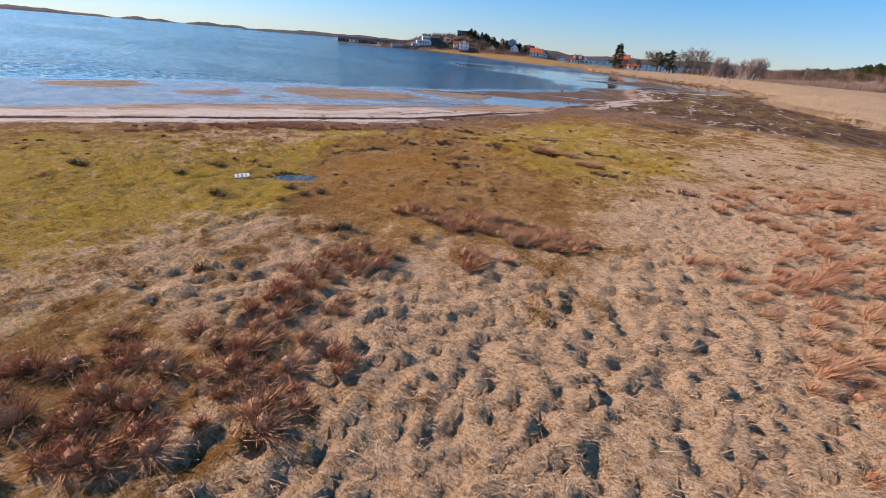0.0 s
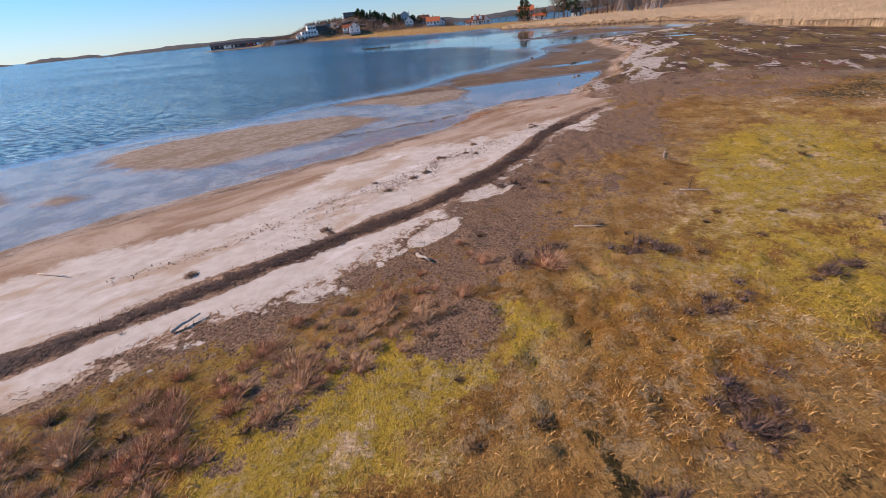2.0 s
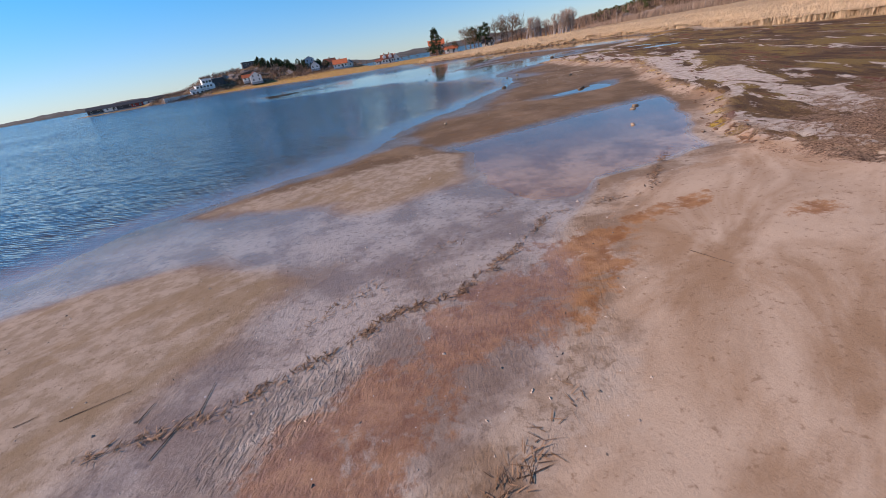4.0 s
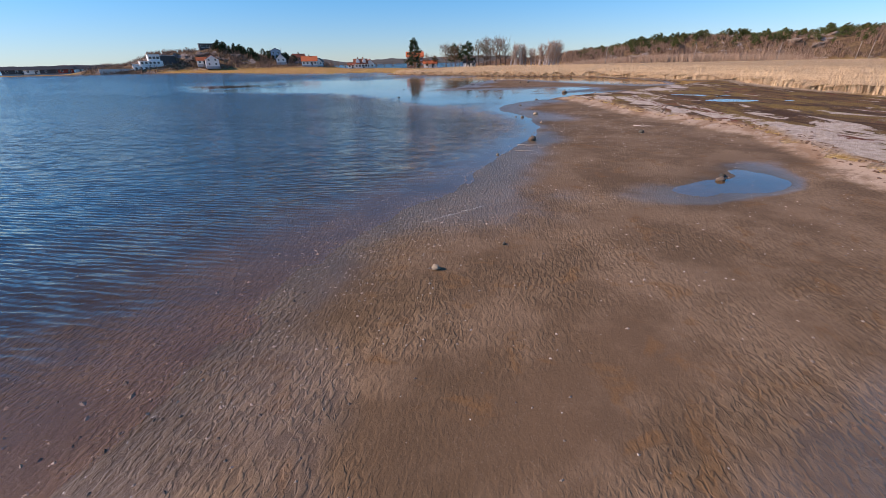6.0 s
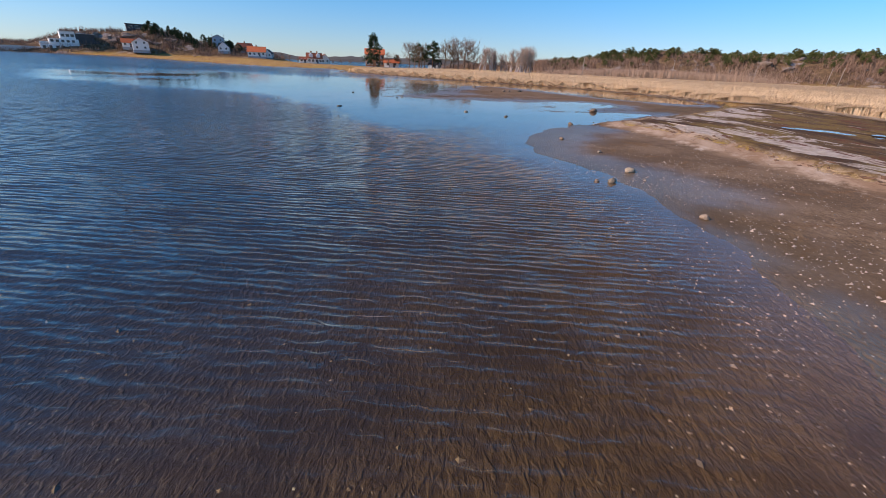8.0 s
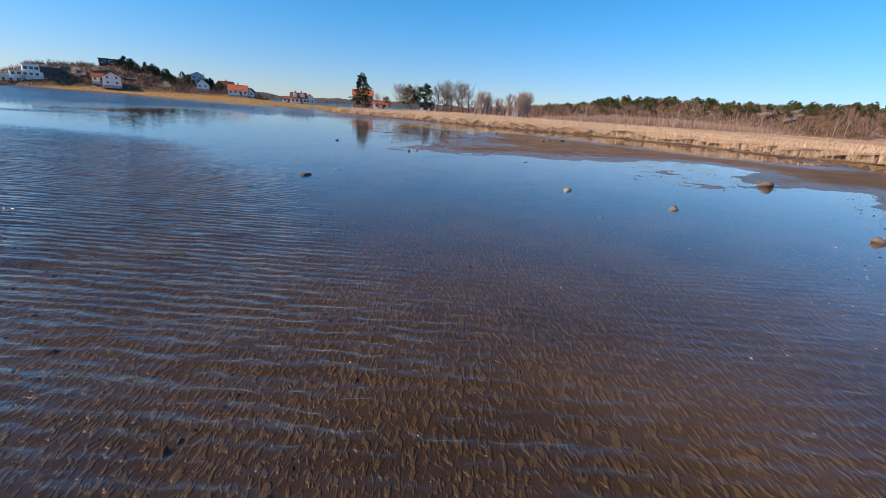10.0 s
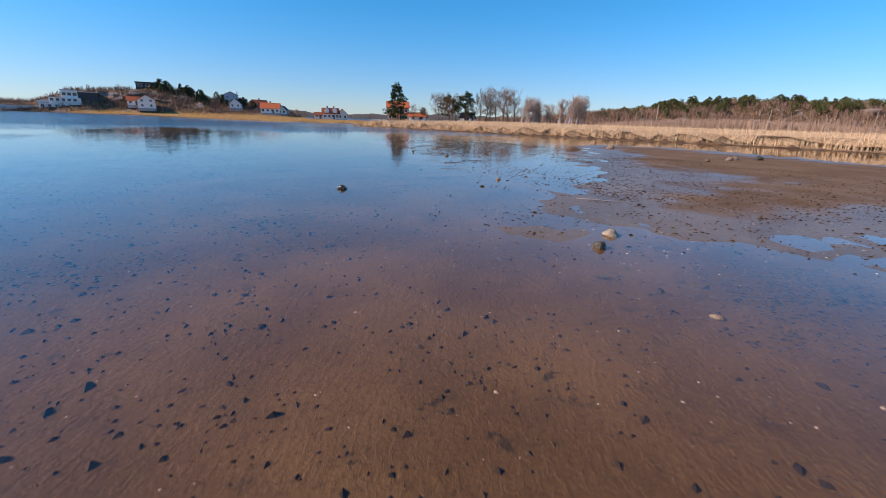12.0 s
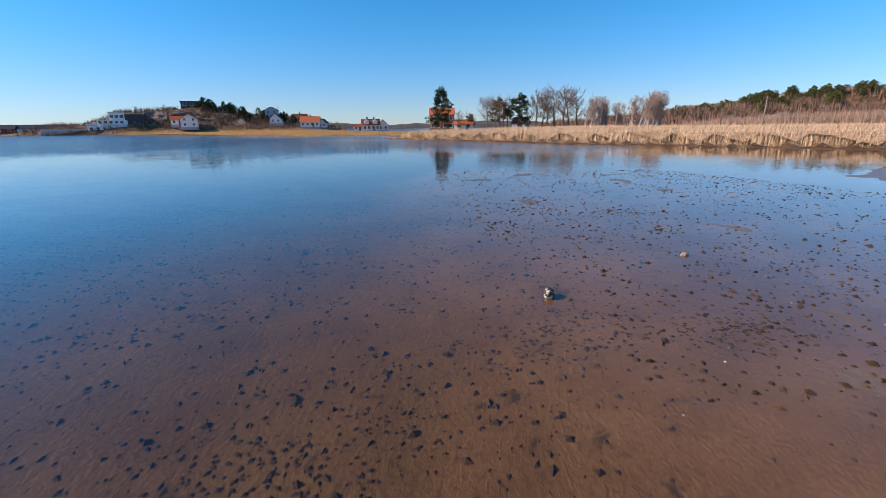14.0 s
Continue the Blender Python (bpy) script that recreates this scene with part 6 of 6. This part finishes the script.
def flats_keep(x, y):
    z_, a_ = terrain(x, y)
    e = np.exp(-(a_["s3"] / 2.2) ** 2)
    return np.clip((z_ < 0.2) * (0.10 + 0.9 * e * smooth01((y - 66) / 8) + 0.6 * blob(x, y, 24, 92, 7, 10, 20)) * (0.55 + 0.7 * grid_noise(x, y, 2.5, 701, 3)), 0, 1) * (a_["s2"] < 0.8)


P, _ = scatter(rng, 90000, -16, 50, 44, 150, flats_keep)
specks("shells", P, rng.uniform(0.008, 0.022, len(P)), SHELL, "bleached shells strewn over the wet flats", "shells", 0.4)
P, _ = scatter(rng, 190000, -16, 50, 44, 140, flats_keep)
sz = rng.uniform(0.012, 0.044, len(P)) * (1 - 0.55 * smooth01((P[:, 1] - 98) / 10)) * np.where(rng.uniform(0, 1, len(P)) < 0.05, 1.8, 1)
specks("pebbles", P, sz, PEBBLE, "small brown pebbles strewn over the wet flats", "pebbles", 0.6)


def mud_keep(x, y):
    z_, a_ = terrain(x, y)
    m = grid_noise(x, y, 6, 711, 3)
    return np.clip((z_ < 0.05) * smooth01((y - 100) / 24) * (0.34 + 0.9 * smooth01((m - 0.02) * 3) * smooth01((y - 120) / 20)), 0, 1) * (0.6 + 0.5 * grid_noise(x, y, 0.8, 721, 2))


P, _ = scatter(rng, 210000, 12, 48, 100, 168, mud_keep)
P[:, 2] += 0.003
specks("weed_scraps", P, np.abs(rng.normal(0, 0.02, len(P))) + 0.010, SILT, "dark scraps of weed and worm casts on the mud under water", "seaweed", 0.5)
WCL = [(29.8, 128.2), (30.4, 128.5), (29.2, 127.7), (30.8, 128.0), (30.8, 139.2), (28.7, 140.3), (29.2, 137.7), (33.2, 145.1), (31.4, 143.0), (35.1, 144.3), (30.0, 145.5), (26.0, 142.8), (33.8, 127.6), (28.0, 146.2), (35.5, 148.5), (20.6, 125.3), (21.7, 132.5), (29.0, 143.6), (30.6, 144.2), (32.4, 142.2), (31.8, 146.6), (29.6, 147.6), (34.0, 149.2), (27.2, 144.6), (30.4, 142.0), (33.6, 143.6), (31.0, 148.4)]
WC = np.repeat(np.array(WCL), 260, 0) + rng.normal(0, 1, (260 * len(WCL), 2)) * np.array([[0.42, 0.22]]) * np.repeat(rng.uniform(0.6, 1.6, len(WCL)), 260)[:, None]
specks("sunken_weed", np.column_stack([WC, ground_z(WC[:, 0], WC[:, 1]) + 0.004]), rng.uniform(0.01, 0.036, len(WC)), SILT, "dark patches of weed lying on the mud", "seaweed", 0.3)



def fleck_keep(x, y):
    a_ = terrain(x, y)[1]
    return np.exp(-((a_["s3"] + 2.0) / 6.0) ** 2) * smooth01((y - 106) / 6) * (0.5 + 0.9 * grid_noise(x, y, 3.0, 731, 3)) * (a_["s1"] < -1)


P, _ = scatter(rng, 52000, 20, 66, 104, 172, fleck_keep)
P = P[P[:, 2] > -0.014]
P[:, 2] = np.maximum(P[:, 2], -0.003)
specks("mud_flecks", P, rng.uniform(0.01, 0.045, len(P)), plain("wet_mud_flecks", (0.10, 0.065, 0.035), 0.7, 0.5, 5, by="island"), "dark flecks of mud and shell breaking the film of water", "mud", 0.2)

# ---- driftwood and sticks ----
GREYWOOD = plain("bleached_driftwood", (0.50, 0.41, 0.32), 0.85, 0.3, 14, bump=0.5, bscale=60)
DARKWOOD = plain("dark_wet_wood", (0.10, 0.07, 0.05), 0.85, 0.35, 14, bump=0.5, bscale=60)


def stick(pts, r0, mat, label, forks=(), name="driftwood", sides=7):
    """A crooked piece of wood along points given as (x, y, height above the ground)."""
    hp = Heap()
    r0 = r0 * 0.7
    for k_, (ps, ra) in enumerate([(pts, r0)] + [(f_, r0 * 0.6) for f_ in forks]):
        ps = np.array(ps, float)
        ps[:, 2] += np.maximum(ground_z(ps[:, 0], ps[:, 1]), -0.02)
        t = np.linspace(0, 1, 3 * len(ps))
        q = np.column_stack([np.interp(t, np.linspace(0, 1, len(ps)), ps[:, j]) for j in range(3)]) + rng.normal(0, ra * 0.25, (len(t), 3))
        hp.tube(q, ra * (1 - 0.55 * t) * rng.uniform(0.85, 1.15, len(t)), sides)
    return tagged(new(name, hp.mesh(name, mat, True)), label, "driftwood", "driftwood on the shore")


stick([(25.9, 88.1, 0.05), (26.2, 87.6, 0.05), (26.7, 87.1, 0.04)], 0.05, GREYWOOD, "bleached driftwood log on the sand flat", [[(26.3, 87.6, 0.07), (26.6, 88.1, 0.15)]])
stick([(30.8, 90.1, 0.25), (31.8, 90.6, 0.45), (33.0, 90.2, 0.28), (34.4, 90.5, 0.2)], 0.055, DARKWOOD, "forked dark branch lying on the eroded bank", [[(31.8, 90.6, 0.45), (31.4, 90.9, 0.75)], [(33, 90.2, 0.28), (33.8, 91.0, 0.5)]])
stick([(-16.9, 37.9, 0.03), (-15.6, 37.2, 0.05)], 0.04, GREYWOOD, "bleached stick on the dry sand")
stick([(-11.0, 33.0, 0.06), (-10.5, 33.5, 0.12)], 0.06, GREYWOOD, "short bleached stick in the drift line")
stick([(-5.3, 34.6, 0.08), (-5.0, 34.2, 0.08)], 0.075, GREYWOOD, "short bleached piece of driftwood in the litter")
stick([(5.1, 39.5, 0.06), (4.5, 38.7, 0.08)], 0.045, GREYWOOD, "bleached stick on the turf")
stick([(3.6, 36.0, -0.1), (3.62, 36.0, 0.42)], 0.035, DARKWOOD, "short dark stake standing in the turf")
stick([(3.2, 35.9, 0.05), (3.9, 35.6, 0.06)], 0.03, GREYWOOD, "thin bleached stick on the turf")
for pts in ([(-8.5, 53.5), (-8.3, 53.9)], [(-7.5, 53.1), (-7.3, 53.9)], [(-8.1, 52.5), (-7.7, 53.2), (-7.5, 53.3)], [(-9.9, 54.3), (-8.8, 54.5)], [(-10.7, 54.6), (-10.4, 54.7)], [(2.3, 52.4), (2.4, 51.5)]):
    stick([(a_, b_, 0.015) for a_, b_ in pts], 0.011, DARKWOOD, "thin dark stick lying on the wet sand")
stick([(32.3, 134.2, 0.02), (33.1, 133.2, 0.04)], 0.009, GREYWOOD, "long pale reed stalk in shallow water")
stick([(31.9, 141.5, 0.02), (32.8, 141.1, 0.05)], 0.009, DARKWOOD, "thin dark twig in shallow water")
stick([(37.2, 103.4, 0.06), (38.2, 105.4, 0.05)], 0.05, GREYWOOD, "bleached log on the tip of the bank")
stick([(34.6, 108.4, 0.04), (36.8, 108.9, 0.05)], 0.055, GREYWOOD, "bleached log on the sand flat")
stick([(15.6, 86.5, 0.02), (16.6, 85.9, 0.03)], 0.016, GREYWOOD, "thin pale stalk on wet sand")
stick([(14.6, 85.2, 0.02), (15.3, 84.6, 0.03)], 0.014, GREYWOOD, "thin pale stalk on wet sand")
stick([(8.6, 51.9, 0.04), (9.9, 51.1, 0.06)], 0.03, GREYWOOD, "thin bleached stick on the sand")
stick([(-0.9, 34.6, 0.05), (-0.2, 34.3, 0.06)], 0.03, GREYWOOD, "thin bleached stick in the litter")
for x0, y0, a in ((16.2, 85.2, 0.5), (15.8, 86.0, 0.8), (20.5, 77.6, 0.4), (21.2, 78.0, 0.6)):
    stick([(x0, y0, 0.02), (x0 + 0.35, y0 - 0.3 * a, 0.03)], 0.012, GREYWOOD, "thin pale stalk on wet sand")
SCRAP = plain("white_plastic", (0.75, 0.74, 0.72), 0.4, 0.1, 4)
ob = thing("pallet_board", pose(-8.95, 17.65, float(ground_z(-8.95, 17.65)[0]) + 0.06, 4, -3, 28), "white slotted board lying on the turf beside the bog pool", "board")
for yy in (-0.19, 0.19):
    part("rail", box(bmesh.new(), -0.27, 0.27, yy - 0.03, yy + 0.03, 0.0, 0.03, 0.005), SCRAP, ob)
for xx in (-0.235, -0.08, 0.08, 0.235):
    part("slat", box(bmesh.new(), xx - 0.055, xx + 0.055, -0.22, 0.22, 0.031, 0.05, 0.004), SCRAP, ob)
# a thin line of twigs along the wet edge, and foam on the sand


def strand(line, m, spread, ln, w, mat, label, name="twig_line"):
    """Twigs and scraps strewn along a line on the sand, in bunches."""
    line = np.array(line, float)
    u = rng.uniform(0, len(line) - 1.001, m)
    keep = grid_noise(u * 9.0, u * 0, 2.2, 941, 3) > rng.uniform(-0.5, 0.35, m)
    u = u[keep]
    m = len(u)
    i0 = u.astype(int)
    d = line[i0 + 1] - line[i0]
    q = line[i0] + d * (u - i0)[:, None] + rng.normal(0, spread, (m, 2))
    th = np.arctan2(d[:, 1], d[:, 0]) + rng.normal(0, 1.4, m)
    L = rng.uniform(*ln, m)
    return obj_np(name, *blades(np.column_stack([q, ground_z(q[:, 0], q[:, 1]) + 0.012]), rng.uniform(0.005, 0.04, m), rng.uniform(*w, m), np.column_stack([np.cos(th) * L, np.sin(th) * L, np.zeros(m)]), rng, 1.0), mat, False, label, "twigs", kind="stuff")


strand([(-24, 37.4), (-19.8, 40.2), (-13.7, 44.1), (-11.5, 45.1), (-7.6, 47.4), (-5.2, 48.8), (-1.9, 50.5)], 1500, 0.1, (0.08, 0.35), (0.012, 0.03), DRIFT, "thin line of dark twigs along the wet sand")
strand([(-9.2, 53.1), (-7.2, 53.0), (-4.9, 53.6), (-3.8, 54.1), (-2.5, 54.0), (-1.2, 54.6), (0.5, 55.6), (1.6, 56.5), (4.5, 55.6), (6.7, 57.5), (8.8, 59.0)], 2200, 0.08, (0.06, 0.26), (0.015, 0.04), DRIFT, "dark crusted line of twigs across the wet sand")
strand([(-14, 36.4), (-11.3, 37.6), (-9.5, 39.1), (-7.9, 40.6), (-5.6, 41.6), (-3.5, 43.6), (-1.8, 44.4), (0.6, 46.2), (2.8, 48.1)], 1300, 0.2, (0.02, 0.13), (0.02, 0.05), DRIFT, "scraps of dark weed along an old tide line")
strand([(-9.5, 37.0), (-6.3, 41.2), (-5.6, 40.8), (-4.1, 42.1), (-3.2, 43.6), (-1.7, 44.5), (-1.9, 43.4), (0.5, 45.1), (2.3, 45.7), (2.8, 47.6)], 2000, 0.42, (0.02, 0.12), (0.02, 0.055), DRIFT, "scraps of dark weed strewn on the pale sand")
strand([(-5.8, 54.6), (-3.5, 55.7), (-0.6, 57.1), (2.0, 58.5)], 420, 0.16, (0.06, 0.25), (0.012, 0.03), DRIFT, "dark scraps along the edge of the sand bar")
t = rng.uniform(0, 1, 700)
P = np.column_stack([6.4 + 2.3 * t, 77.5 + 0.5 * t + rng.normal(0, 0.03, 700), np.zeros(700)])
P[:, 2] = np.maximum(ground_z(P[:, 0], P[:, 1]), 0) + 0.006
specks("foam", P, rng.uniform(0.003, 0.012, 700), SHELL, "thin streak of white foam at the water's edge", "foam", 0.4)

# ---- eroded bank ----
hp = Heap()
bank = np.array([(9.6, 56), (12, 59.6), (17, 63.6), (19.6, 69), (25, 76), (30.2, 82), (31, 88), (32.5, 95), (35.5, 102), (36.5, 107), (42, 109.3)], float)
for i in range(420):
    u = rng.uniform(0, len(bank) - 1.001)
    i0 = int(u)
    c = bank[i0] + (bank[i0 + 1] - bank[i0]) * (u - i0) + rng.normal(0, 0.35, 2)
    r = rng.uniform(0.03, 0.13)
    bm = lump(r, rng.uniform(1.0, 2.0), 0.8, 0.6, i * 1.3, 1, 0.9)
    v = np.array([tuple(w.co) for w in bm.verts])
    f = np.array([[w.index for w in fc.verts] for fc in bm.faces])
    bm.free()
    a = math.atan2(*(bank[i0 + 1] - bank[i0])[::-1]) + rng.normal(0, 0.5)
    ca, sa = math.cos(a), math.sin(a)
    v = np.column_stack([v[:, 0] * ca - v[:, 1] * sa + c[0], v[:, 0] * sa + v[:, 1] * ca + c[1], v[:, 2] + ground_z(c[0], c[1])[0] - 0.05])
    hp.add(v, f)
tagged(new("peat_lumps", hp.mesh("peat_lumps", PEAT)), "broken lumps of reddish peat along the eroded bank", "peat", kind="stuff")

# ---- poles along the road ----
POLEW = plain("weathered_pole", (0.30, 0.25, 0.21), 0.85, 0.25, 3)


def pole(x, y, h, tilt, lamp):
    o = thing("utility_pole", pose(x, y, float(ground_z(x, y)[0]) - 0.3, tilt[0], tilt[1], 0), "weathered wooden pole with a street lamp" if lamp else "weathered wooden utility pole behind the reeds", "pole", "poles along the road")
    hp = Heap()
    hp.tube([(0, 0, 0), (0, 0, h * 0.5), (0, 0, h)], [0.15, 0.13, 0.1], 8)
    a = new("post", hp.mesh("post", POLEW, True))
    a.parent = o
    if lamp:
        hp = Heap()
        hp.tube([(0, 0, h - 0.3), (-0.5, -0.2, h + 0.25), (-1.3, -0.5, h + 0.35)], [0.04, 0.04, 0.04], 6)
        b = new("arm", hp.mesh("arm", GREYW, True))
        b.parent = o
        part("lamp_head", box(bmesh.new(), -1.75, -1.2, -0.66, -0.42, h + 0.25, h + 0.4, 0.03), GREYW, o)
    else:
        part("crossarm", boxes((-0.7, 0.7, -0.06, 0.06, h - 0.6, h - 0.46)), POLEW, o)
    return o


for x0, y0, h, tl, lp in ((152.3, 223.9, 8.4, (0, 1), False), (188.8, 208.9, 8.0, (0, 5), True), (222, 193, 8.2, (0, 6), False), (252, 178, 8.2, (0, 8), False), (258, 176, 8.0, (0, 8), False), (118, 240, 7.5, (0, 2), False)):
    pole(x0, y0, h, tl, lp)
